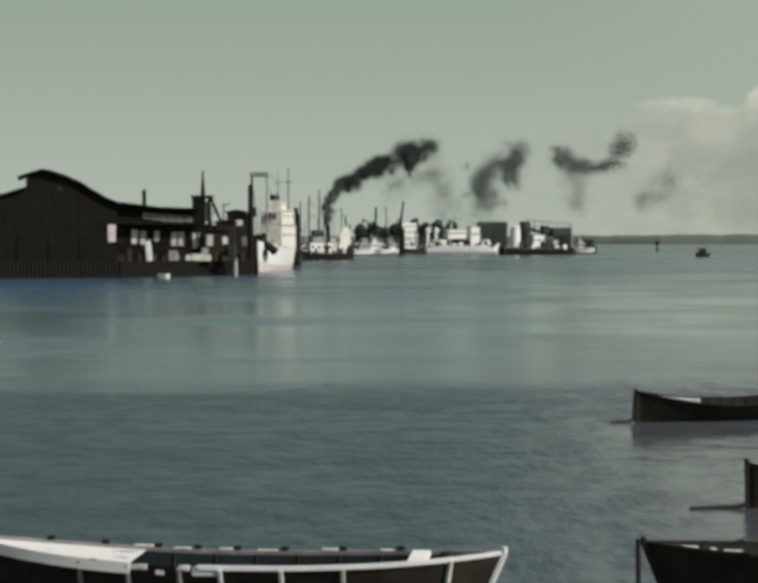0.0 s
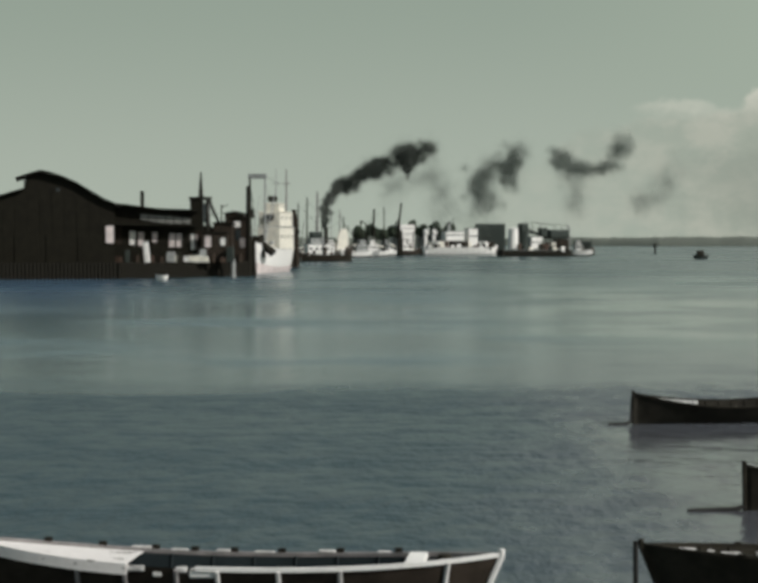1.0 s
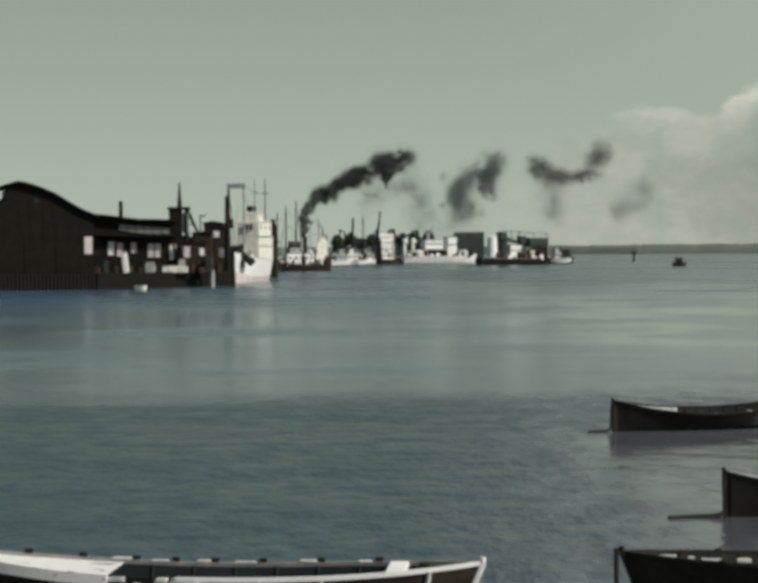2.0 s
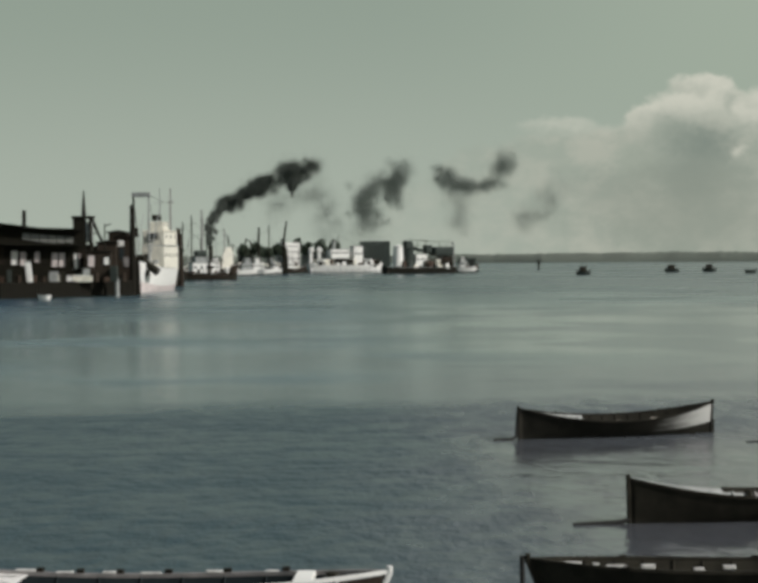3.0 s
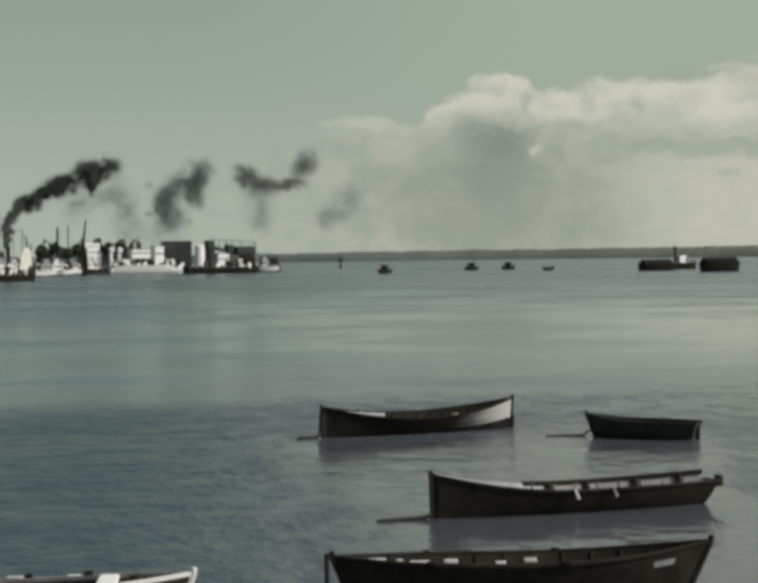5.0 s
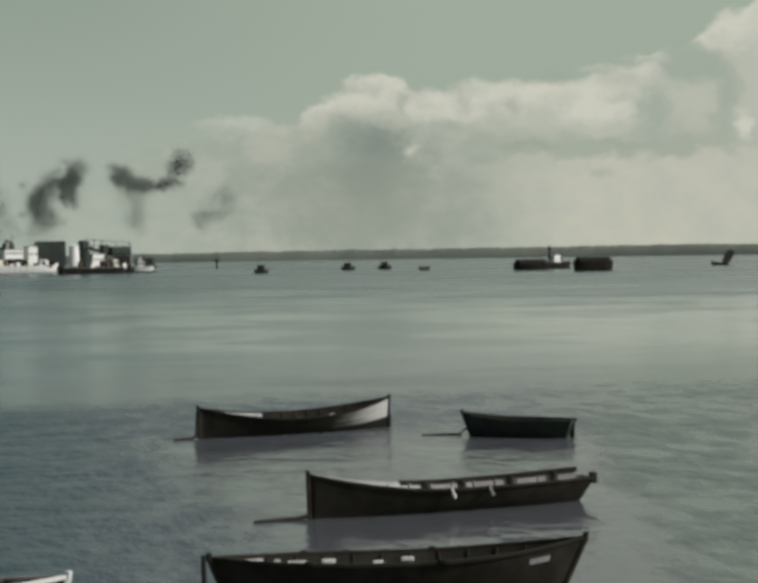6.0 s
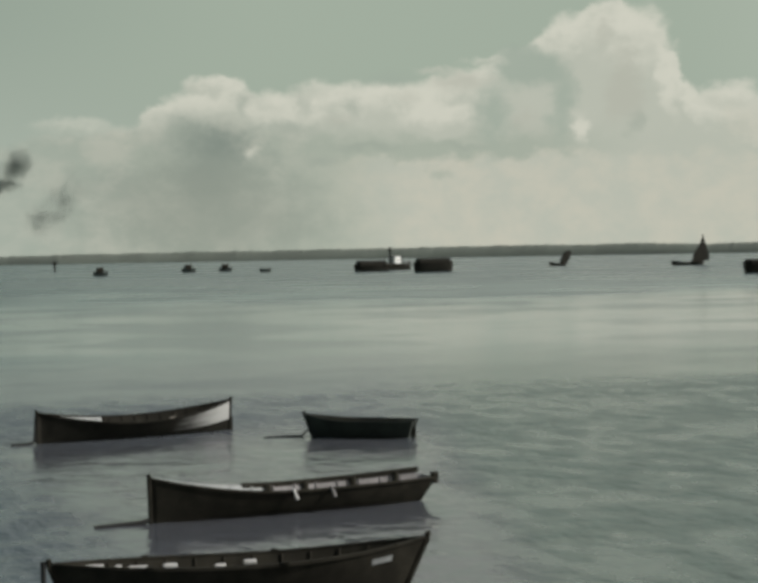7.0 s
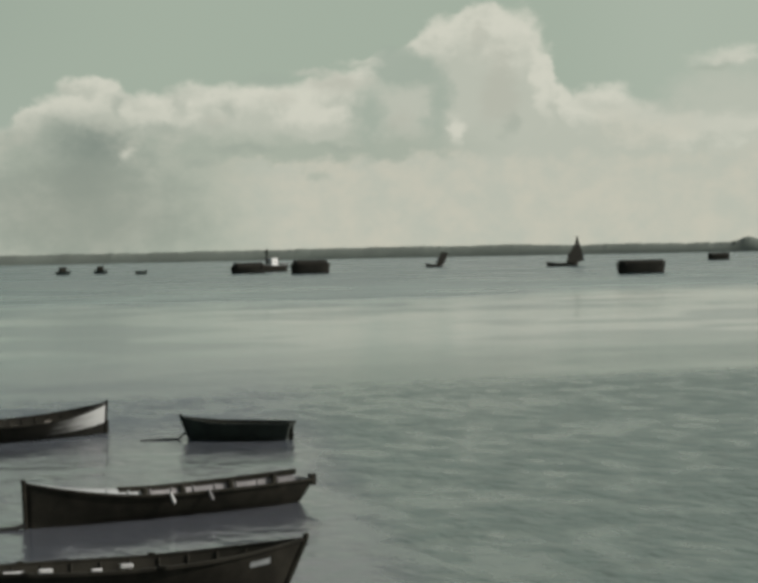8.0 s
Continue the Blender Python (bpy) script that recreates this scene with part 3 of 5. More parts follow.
# ---------------------------------------------------------------- sheds on the pier
def great_shed():
    t = thing("warehouse", place(-54.24, 287, 10.6, 2.5), "large black-tarred dock shed with a raised ridge vent", "warehouse")
    # gable wall, open bays below
    wall = bmesh.new()
    prism(wall, [(-20, 0), (12, 0), (12, 9.5), (10.4, 10.2), (8.3, 11.4), (6.0, 12.85), (4.3, 13.6), (-2.6, 11.9), (-6.6, 10.5), (-20, 5.5)], 0, 0.3)
    part("gable_wall", wall, BOARDS, t)
    back = bmesh.new()
    prism(back, [(-20, 0), (12, 0), (12, 9.5), (10.4, 10.2), (8.3, 11.4), (6.0, 12.85), (4.3, 13.6), (-2.6, 11.9), (-6.6, 10.5), (-20, 5.5)], 12, 12.3)
    part("back_wall", back, BOARDS, t)
    part("side_wall", boxed(11.7, 12, 0.3, 12, 0, 9.3), BOARDS, t)
    part("side_wall", boxed(-20, -19.7, 0.3, 12, 0, 5.5), BOARDS, t)

    def slab(name, line, y0, y1, thick=0.25):
        bm = bmesh.new()
        prism(bm, line + [(x, z - thick) for x, z in reversed(line)], y0, y1)
        return part(name, bm, ROOF, t)

    slab("roof", [(-2.4, 12.1), (-6.6, 10.85), (-21, 5.5)], -0.8, 13)
    slab("roof", [(4.2, 13.75), (6.0, 13.0), (8.3, 11.55), (10.4, 10.35), (12.9, 9.35)], -0.8, 13)
    vent = slab("ridge_vent", [(-3.75, 13.75), (-2.0, 14.35), (0.0, 14.95), (1.4, 14.75), (4.3, 13.8)], -0.9, 13, 0.3)
    louvre = bmesh.new()
    prism(louvre, [(-2.3, 11.7), (4.2, 12.9), (4.2, 13.6), (0, 14.7), (-2.0, 13.95)], 0.05, 0.25)
    part("vent_gable", louvre, BOARDS, t)
    sidev = boxed(-2.45, -2.25, 0.3, 12, 11.7, 14.0)
    part("vent_side", sidev, BOARDS, t)
    for x in (-14, -9, -4, 1, 6):                      # big sliding doors, dark, slightly proud
        door = boxed(x, x + 3.8, -0.14, -0.02, 0.0, 4.4, 0.03)
        part("sliding_door", door, BOARDS, t)
    for x in (-11.5, -9.8):                            # small dusty lights high in the gable
        w = boxed(x, x + 0.9, -0.06, -0.01, 6.2, 7.0)
        part("window", w, GLASS, t)
    part("loading_hatch", boxed(10.5, 11.75, -0.1, -0.02, 3.2, 6.0, 0.03), PALEPINK, t, "pale faded loading hatch")
    part("window", boxed(2.6, 3.2, -0.08, -0.01, 11.5, 12.1), GLASS, t)
    for i in range(17):
        x = -19.5 + i * 1.95
        top = 5.3 + (x + 20) * 0.37 if x < -2 else (12.0 if x < 5 else 12.6 - (x - 5) * 0.5)
        part("batten", boxed(x, x + 0.12, -0.05, -0.004, 4.6, min(top, 12.5) - 0.4), BOARDS, t)


great_shed()


def long_shed():
    x0, x1 = -45.74, -30.31
    w = x1 - x0
    t = thing("transit_shed", place(x0, 298, 6, 2.5), "long dark transit shed with pale loading bays and a dusty rooflight", "warehouse")
    # wall pierced by loading bays: piers, lintel and sill
    bays = [(0.9, 1.7, 3.19, 5.9), (2.0, 3.1, 3.0, 5.9), (4.3, 5.5, 2.9, 5.2), (5.75, 6.9, 2.7, 5.0), (8.1, 9.1, 3.3, 5.0), (10.9, 13.2, 2.5, 4.8), (14.5, 15.3, 2.1, 4.7)]
    last = -0.6
    for a, b, z0, z1 in bays:
        part("wall_panel", boxed(last, a, 0, 0.3, 0, 6.2), BOARDS, t)
        part("sill_panel", boxed(a, b, 0, 0.3, 0, z0), BOARDS, t)
        if z1 < 6.2:
            part("lintel", boxed(a, b, 0, 0.3, z1, 6.2), BOARDS, t)
        last = b
    part("wall_panel", boxed(last, w, 0, 0.3, 0, 6.2), BOARDS, t)
    for i, (a, b, z0, z1) in enumerate(bays):
        part("bay_panel", boxed(a, b, 0.12, 0.2, z0, z1, 0.02), (PALEPINK, TARBROWN, WHITEP, PALEPINK, PALEPINK, PALEPINK, WHITEP)[i], t, "pale painted shutter of a loading bay")
        for c in (a, b):
            part("door_jamb", boxed(c - 0.08, c + 0.08, -0.05, -0.005, z0, z1), TARBROWN, t)
        if b - a > 1.3:
            part("mullion", boxed((a + b) / 2 - 0.1, (a + b) / 2 + 0.1, 0.02, 0.11, z0, z1), TARBROWN, t)
    roof = bmesh.new()
    prism(roof, [(-0.8, 10.0), (4.5, 9.35), (9, 8.75), (w + 0.2, 8.55), (w + 0.2, 6.0), (-0.8, 6.0)], 0.31, 20)
    part("body", roof, BOARDS, t)
    lip = bmesh.new()
    prism(lip, [(-0.9, 10.15), (4.5, 9.6), (9, 9.0), (w + 0.4, 8.8), (w + 0.4, 8.55), (9, 8.75), (4.5, 9.35), (-0.9, 9.9)], -1.0, 20.5)
    part("roof", lip, ROOF, t)
    awn = bmesh.new()
    prism(awn, [(-0.6, 6.45), (w + 0.2, 6.2), (w + 0.2, 6.0), (-0.6, 6.25)], -1.6, 0.3)
    part("awning", awn, ROOF, t)
    # sloping rooflight between awning and eave, in panes
    for i in range(6):
        a, b = 6.2 + i * 1.4, 6.2 + (i + 1) * 1.4 - 0.12
        za, zb = 8.1 - 0.08 * (a - 6.2), 7.15 - 0.22 * (a - 6.2) + 0.02 * (a - 6.2) ** 2
        bm = bmesh.new()
        prism(bm, [(a, za), (b, za - 0.12), (b, zb - 0.2), (a, zb)], 0.14, 0.28)
        part("rooflight_pane", bm, SKYLIGHT, t)
    part("chimney", boxed(-39.66 - x0, -39.02 - x0, 3.6, 4.3, 8.5, 12.0, 0.06), DARKWOOD, t)


long_shed()


def hoist_tower():
    x = -29.69
    t = thing("hoist_tower", place(x, 300, 0, 2.5), "dark timber hoist tower with a pointed mast", "tower")
    bm = bmesh.new()
    for sx in (-1.5, 1.2):
        for sy in (0, 2.4):
            rod(bm, (sx, sy, 0), (sx * 0.95, sy, 10.8), 0.32, 0.25, 6)
    part("frame", bm, DARKWOOD, t)
    part("cabin", boxed(-1.7, 0.3, -0.2, 2.6, 5.2, 10.6, 0.08), BOARDS, t)
    part("platform", boxed(-1.9, 1.7, -0.4, 2.8, 10.5, 10.95, 0.05), DARKWOOD, t)
    part("side_panel", boxed(0.45, 1.5, 0.2, 0.5, 6.6, 9.9, 0.05), GREYP, t, "pale weathered side panel")
    part("mast", rodded((0, 1, 10.9), (0, 1, 15.2), 0.42, 0.10), DARKWOOD, t)
    part("brace", rodded((1.3, 1, 10.5), (3.2, 1, 6.2), 0.28, 0.22), DARKWOOD, t)


hoist_tower()


def quay_hut(x0, x1, y, h, material, label, roof=True, depth=5.0, base=2.5, deg=0.0, windows=True):
    t = thing("quay_hut", place(x0, y, deg, base), label, "hut")
    w = x1 - x0
    part("wall", boxed(0, w, 0, depth, 0, h, 0.05), material, t)
    if roof:
        rise = 0.1 * w
        bm = bmesh.new()
        prism(bm, [(0, h), (w, h), (w / 2, h + rise)], 0.02, depth - 0.02)
        part("gable", bm, material, t)
        bm = bmesh.new()
        prism(bm, [(-0.3, h - 0.02), (w / 2, h + rise), (w + 0.3, h - 0.02), (w + 0.3, h + 0.2), (w / 2, h + rise + 0.22), (-0.3, h + 0.2)], -0.3, depth + 0.3)
        part("roof", bm, ROOF, t)
    n = max(1, int(w / 2.2)) if windows else 0
    for i in range(n):
        c = w * (i + 0.5) / n
        part("window", boxed(c - 0.45, c + 0.45, -0.05, -0.01, h * 0.5, h * 0.75), GLASS, t)
    return t


hut = quay_hut(-27.83, -24.69, 304, 6.4, TARBROWN, "small dark board hut on the quay", depth=6)
part("loading_door", boxed(1.0, 1.8, -0.12, -0.06, 2.3, 4.0, 0.02), WHITEP, hut)
part("notice_board", boxed(0.2, 0.6, -0.12, -0.06, 3.6, 4.6, 0.02), CREAM, hut)
hut = quay_hut(-25.43, -22.6, 308.5, 7.4, TARBROWN, "narrow dark board hut beside a berth", depth=5)
part("white_board", boxed(0.7, 1.8, -0.12, -0.06, 5.9, 6.9, 0.02), WHITEP, hut, "white painted board under the eave")
part("notice_board", boxed(1.7, 2.6, -0.12, -0.06, 2.4, 4.0, 0.02), DULLGREY, hut, "weathered grey boarding")
hut = quay_hut(-27.7, -24.24, 325, 8.4, TARBROWN, "tall dark store behind the huts", depth=6)
part("loading_door", boxed(0.6, 1.5, -0.1, -0.02, 3.0, 4.6, 0.02), CREAM, hut)
part("loading_door", boxed(1.9, 2.7, -0.1, -0.02, 3.2, 4.8, 0.02), GREYP, hut)

hut = quay_hut(-29.4, -25.0, 298.3, 4.9, TARBROWN, "dark lean-to with two pale doors under the hoist tower", roof=False, depth=1.4, windows=False)
part("loading_door", boxed(0.6, 1.65, -0.14, -0.06, 2.5, 4.3, 0.02), PALEPINK, hut, "pale faded door")
part("loading_door", boxed(3.25, 4.05, -0.14, -0.06, 2.8, 4.0, 0.02), WHITEP, hut, "small white door")
part("roof", boxed(-0.2, 4.6, -0.25, 1.6, 4.92, 5.1, 0.04), ROOF, hut)
hut = quay_hut(-32.61, -27.88, 309, 5.6, TARBROWN, "low dark shed behind the hoist tower", depth=6)
part("loading_door", boxed(2.6, 3.9, -0.14, -0.06, 1.6, 4.6, 0.02), WHITEP, hut, "white loading door")
part("loading_door", boxed(0.5, 1.5, -0.14, -0.06, 2.2, 4.7, 0.02), PALEPINK, hut)

# bright stacks, crates and posts along the quay edge
rng = random.Random(11)


def crate(x, y, w, d, h, material, label, base=2.5, lean=0.0):
    t = thing("crate", pose(x, y, base, 0, lean, rng.uniform(-8, 8)), label, "crate", "crates on the quay")
    part("body", boxed(-w / 2, w / 2, -d / 2, d / 2, 0, h, 0.04), material, t)
    for z in (0.12, 0.5, 0.88):
        bm = boxed(-w / 2 - 0.03, w / 2 + 0.03, -d / 2 - 0.03, -d / 2 - 0.002, h * z - 0.06, h * z + 0.06)
        part("slat", bm, material, t)


for px, w, h, mt in ((-34.0, 1.9, 1.2, CREAM), (-31.24, 1.6, 1.0, WHITEP), (-30.11, 2.0, 1.1, CREAM), (-28.65, 1.4, 1.0, CREAM), (-46.83, 1.4, 0.7, GREYP), (-60.09, 1.6, 0.9, GREYP), (-45.6, 1.2, 0.7, GREYP)):
    crate(px, 296.3, w, 1.2, h, mt, "pale wooden crate stacked on the quay edge")
for k in range(16):                                    # dark casks, bales and timber in front of the sheds
    cx = -44.31 + k * 1.42 + rng.uniform(-0.3, 0.3)
    ch = rng.uniform(0.8, 2.6)
    if k % 3 == 0:
        t = thing("cask", place(cx, 294.4 + k * 0.2, 0, 2.5), "dark upright cask on the quay", "barrel", "casks on the quay")
        part("body", rodded((0, 0, 0.0), (0, 0, ch * 0.6), 0.42, 0.42, 12), TARBROWN, t)
        part("hoop", rodded((0, 0, ch * 0.15), (0, 0, ch * 0.2), 0.45, 0.45, 12), RUST, t)
        part("hoop", rodded((0, 0, ch * 0.4), (0, 0, ch * 0.45), 0.45, 0.45, 12), RUST, t)
    else:
        crate(cx, 294.6 + k * 0.2, rng.uniform(0.7, 1.7), 1.0, ch, (TAR, RUST, DARKGREEN, GREYP)[k % 4], "dark wooden crate stacked in front of the sheds")
for px, top in ((-36.03, 4.6), (-31.86, 6.4), (-28.25, 8.2), (-26.18, 9.6)):
    t = thing("lamp_post", place(px, 300.5, 0, 2.5), "thin dark post with a short arm on the quay", "post", "posts on the quay")
    part("shaft", rodded((0, 0, 0), (0, 0, top), 0.16, 0.1), DARKWOOD, t)
    part("arm", rodded((0, 0, top - 0.3), (1.1, 0, top), 0.1, 0.07), DARKWOOD, t)
post = thing("mooring_post", pose(-37.56, 292, 2.5, 0, -6, 0), "leaning white-painted post on the quay", "post")
part("shaft", boxed(-0.45, 0.45, -0.4, 0.4, 0, 3.3, 0.1), WHITEP, post)
part("cap", boxed(-0.5, 0.5, -0.45, 0.45, 3.3, 3.5, 0.06), GREYP, post)
post = thing("mooring_post", pose(-24.12, 299.2, 0, 0, 0, 0), "pale timber fender pile against the quay", "post")
part("shaft", rodded((0, 0, -1), (0, 0, 3.0), 0.4, 0.36), GREYP, post)

# small white punt tied to the quay
H = Hull(1.9, 1.2, 0.75, 0.2, 0.1, 0.1, 0.2, 0.1, 0.7, 2.6)
punt = thing("punt", place(-33.22, 275.5, 0), "small white punt moored under the quay", "boat")
part("hull", H.skin("hull", WHITEP), WHITEP, punt)
part("deck", H.deck("deck", WHITEP, 0.92), WHITEP, punt)
part("gunwale", H.rail("gunwale", GREYP, 1), GREYP, punt)
part("gunwale", H.rail("gunwale", GREYP, -1), GREYP, punt)


# ---------------------------------------------------------------- vessels at the berths
def house(t, x0, x1, w, z0, z1, material, windows=3, roof=None, y=0.0):
    h = part("deckhouse", boxed(x0, x1, y - w / 2, y + w / 2, z0, z1, 0.08), material, t)
    part("roof", boxed(x0 - 0.2, x1 + 0.2, y - w / 2 - 0.2, y + w / 2 + 0.2, z1, z1 + 0.18, 0.05), roof or GREYP, h)
    zc = z0 + (z1 - z0) * 0.62
    s = min(0.55, (z1 - z0) * 0.2)
    for i in range(windows):
        c = x0 + (x1 - x0) * (i + 0.5) / windows
        for side in (-1, 1):
            yy = y + side * w / 2
            part("window", boxed(c - s * 0.7, c + s * 0.7, min(yy, yy + side * 0.04), max(yy, yy + side * 0.04), zc - s * 0.6, zc + s * 0.6), GLASS, h)
    return h


def mast(t, x, z0, z1, r=0.16, y=0.0, boom=0.0, cross=0.0, material=DARKWOOD):
    m = part("mast", rodded((x, y, z0), (x, y, z1), r, r * 0.55), material, t)
    if boom:
        part("boom", rodded((x, y, z0 + 1.6), (x + boom, y, z0 + 1.6 + abs(boom) * 0.55), r * 0.6, r * 0.4), material, m)
    if cross:
        part("crosstree", rodded((x, y - cross, z1 * 0.86), (x, y + cross, z1 * 0.86), r * 0.5), material, m)
    return m


def stays(t, pts, r=0.035):
    for a, b in pts:
        part("stay", rodded(a, b, r, seg=4), DARKWOOD, t)


def funnel(t, x, z0, z1, r, material, y=0.0):
    f = part("funnel", rodded((x, y, z0), (x, y, z1), r, r * 0.95, 14), material, t)
    part("funnel_band", rodded((x, y, z1 - 0.7), (x, y, z1 - 0.1), r * 1.05, r * 1.05, 14), TAR, f)
    return f


def vessel(name, label, m, hull, material, boot=TAR, boot_h=0.45):
    t = thing(name, m, label, "ship", "moored vessels")
    part("hull", hull.skin("hull", material, nu=31, nv=9), material, t)
    low = Hull(hull.L + 0.05, hull.B + 0.06, hull.F, hull.D, hull.bow, hull.stern, hull.rb, hull.rs, hull.transom, hull.full, hull.flare)
    part("boot_top", low.skin("boot_top", boot, v1=(hull.D + boot_h) / (hull.D + hull.F), nu=25, nv=4), boot, t)
    part("deck", hull.deck("deck", DARKWOOD, 0.86), DARKWOOD, t)
    for side in (1, -1):
        part("rail", hull.rail("rail", GREYP, side, 0.12, 0.1), GREYP, t)
    return t


def white_coaster():
    H = Hull(26, 5.2, 4.4, 2.0, 1.4, 0.6, 1.4, 0.6, 0.55, 3.0, 0.45)
    # pink band above the waterline stands in for the hull's reflection
    t = vessel("coaster", "white coaster lying bow-on at the berth, with goalpost masts", place(-20.11, 340, -100), H, WHITEP, PALEPINK, 1.1)
    h = house(t, 3.0, -9.0, 4.3, 4.0, 8.6, CREAM, 4, y=0.2)
    house(t, 2.6, -8.0, 4.2, 8.78, 11.4, CREAM, 3, CREAM, y=0.2)
    house(t, 1.6, -3.0, 3.0, 11.6, 13.0, CREAM, 2, CREAM, y=0.4)
    part("lookout", boxed(7.5, 8.5, -2.8, -1.4, 10.2, 12.0, 0.2), DARKWOOD, t, "dark lookout tub on the goalpost")
    part("searchlight", boxed(0.6, 1.6, -0.4, 1.4, 13.4, 14.5, 0.3), TAR, t)
    for k in range(7):
        part("cargo_gear", boxed(4.2 + (k % 3) * 0.9, 5.0 + (k % 3) * 0.9, -2.0 + (k // 3) * 1.3, -1.0 + (k // 3) * 1.3, 5.2, 6.0 + 0.5 * ((k * 7) % 3), 0.15), (GREYP, WHITEP, TAR)[k % 3], t)
    g = part("goalpost", rodded((8, -2.2, 4.5), (8, -2.2, 18.4), 0.30, 0.20), DARKWOOD, t)
    part("post", rodded((8, 0.7, 4.5), (8, 0.7, 18.2), 0.22, 0.16), GREYP, g)
    part("crossbeam", boxed(7.8, 8.2, -2.5, 1.0, 17.6, 18.5, 0.05), GREYP, g)
    part("derrick", rodded((7.6, -1.9, 6.5), (3.0, -1.5, 14.5), 0.11, 0.08), GREYP, g)
    part("derrick", rodded((7.6, 0.7, 6.5), (4.0, 1.8, 15.5), 0.11, 0.08), GREYP, g)
    part("bridge_window", boxed(2.82, 2.96, -0.9, 1.1, 9.8, 11.0, 0.03), GLASS, t)
    mast(t, -0.5, 13.2, 19.6, 0.14, 0.8, 0, 0.9, GREYP)
    mast(t, -4.5, 10.6, 19.8, 0.22, 1.9, 0, 0.7, DULLGREY)
    funnel(t, -8.0, 8.0, 11.8, 0.8, CREAM)
    part("windlass", boxed(9.6, 10.8, -2.0, 0.6, 4.8, 6.8, 0.3), TAR, t)
    part("anchor_davit", rodded((10.6, -1.6, 5.0), (12.2, 1.2, 7.2), 0.3, 0.2), TAR, t)
    part("canvas_bundle", rodded((10.6, 0.0, 6.1), (10.9, 3.0, 3.7), 0.55, 0.8, 10), TAR, t, "dark canvas bundle slung over the bow")
    part("anchor", boxed(11.0, 11.6, 1.0, 1.5, 3.0, 4.2, 0.1), TAR, t)
    stays(t, [((8, -2.2, 18), (12.6, 0, 6.0)), ((8, 0.7, 18), (-3.5, 0.8, 17)), ((8, -2.2, 17), (0, -2.4, 4.4)), ((8, 0.7, 17), (0, 2.4, 4.4))])
    # hatch cover and stack of white gear
    part("hatch", boxed(4.0, 7.2, -1.6, 1.6, 4.1, 5.2, 0.1), CREAM, t)


white_coaster()

# dark dolphin of piles beside the coaster
t = thing("mooring_dolphin", place(-18.55, 398, 0), "tall dark timber mooring dolphin beside the white coaster", "post")
for dx, dy, lean in ((-0.6, 0, 0.12), (0.65, 0, -0.1), (0, 0.6, 0.0)):
    part("timber_post", rodded((dx, dy, -2), (dx * 0.7, dy * 0.7, 12.9 - abs(dx) * 2), 0.72, 0.5), TARBROWN, t)
part("cap", boxed(-1.3, 1.3, -0.8, 0.9, 7.6, 8.3, 0.1), DARKWOOD, t)
t = thing("mooring_dolphin", place(-22.0, 306.2, 0), "heavy dark corner pile of the quay", "post")
part("timber_post", rodded((0, 0, -2), (0, 0, 15.4), 0.62, 0.42), DARKWOOD, t)
part("timber_post", rodded((0.9, 0.3, -2), (0.7, 0.3, 6.0), 0.5, 0.42), DARKWOOD, t)


def steam_trawler():
    H = Hull(16.5, 4.6, 1.9, 1.4, 3.0, 0.7, 0.8, 0.7, 0.35, 2.6, 0.5)
    t = vessel("steam_trawler", "dark steam trawler with white deckhouse and smoking funnel", place(-14.1, 500, 24), H, TARBROWN)
    house(t, -6.2, 0.6, 3.2, 1.6, 4.8, WHITEP, 4)
    house(t, -5.2, -1.2, 2.6, 4.98, 6.6, GREYP, 2, DARKGREEN)
    part("net_heap", boxed(-5.0, -1.6, -1.1, 1.1, 6.75, 8.3, 0.35), DARKGREEN, t, "dark nets piled on the wheelhouse")
    funnel(t, -0.2, 4.8, 9.6, 0.62, TAR)
    part("whaleback", H.skin("whaleback", TARBROWN, v0=0.62, v1=1.06, u0=0.45, u1=1.0, nu=12, nv=4), TARBROWN, t, "tarred bow bulwark")
    mast(t, 4.0, 1.8, 14.5, 0.24, 0, -4.5, 0.8, DULLGREY)
    mast(t, -6.8, 1.8, 12.0, 0.14, 0, 3.0, 0.6, GREYP)
    mast(t, 1.7, 1.8, 19.0, 0.13, 0.6, 0, 0.7, GREYP)
    stays(t, [((4, 0, 14), (8, 0, 3.4)), ((4, 0, 14), (-6.8, 0, 11.6)), ((-6.8, 0, 11.6), (-8, 0, 2.2))])
    sail = bmesh.new()
    prism(sail, [(2.9, 3.2), (6.5, 3.0), (6.6, 7.4), (5.9, 9.2), (4.2, 9.0), (3.2, 6.2)], -0.25, 0.25)
    part("drying_sail", sail, CREAM, t, "white sail hung up to dry")
    mast(t, -2.6, 1.8, 19.6, 0.42, 0.5, 0, 0.7, DULLGREY)
    for k in range(8):
        gx = -6.6 + k * 1.7
        part("deck_gear", boxed(gx, gx + 0.9, -1.9, -0.9, 1.8, 2.6 + 0.5 * ((k * 5) % 4), 0.2), (RUST, TAR, WHITEP, TARBROWN)[k % 4], t)
    part("net_gallows", rodded((1.6, -2.1, 1.9), (2.4, -2.1, 6.0), 0.2), DARKWOOD, t)
    part("net_gallows", rodded((-2.0, -2.1, 1.9), (-1.0, -2.1, 6.5), 0.2), DARKWOOD, t)


steam_trawler()


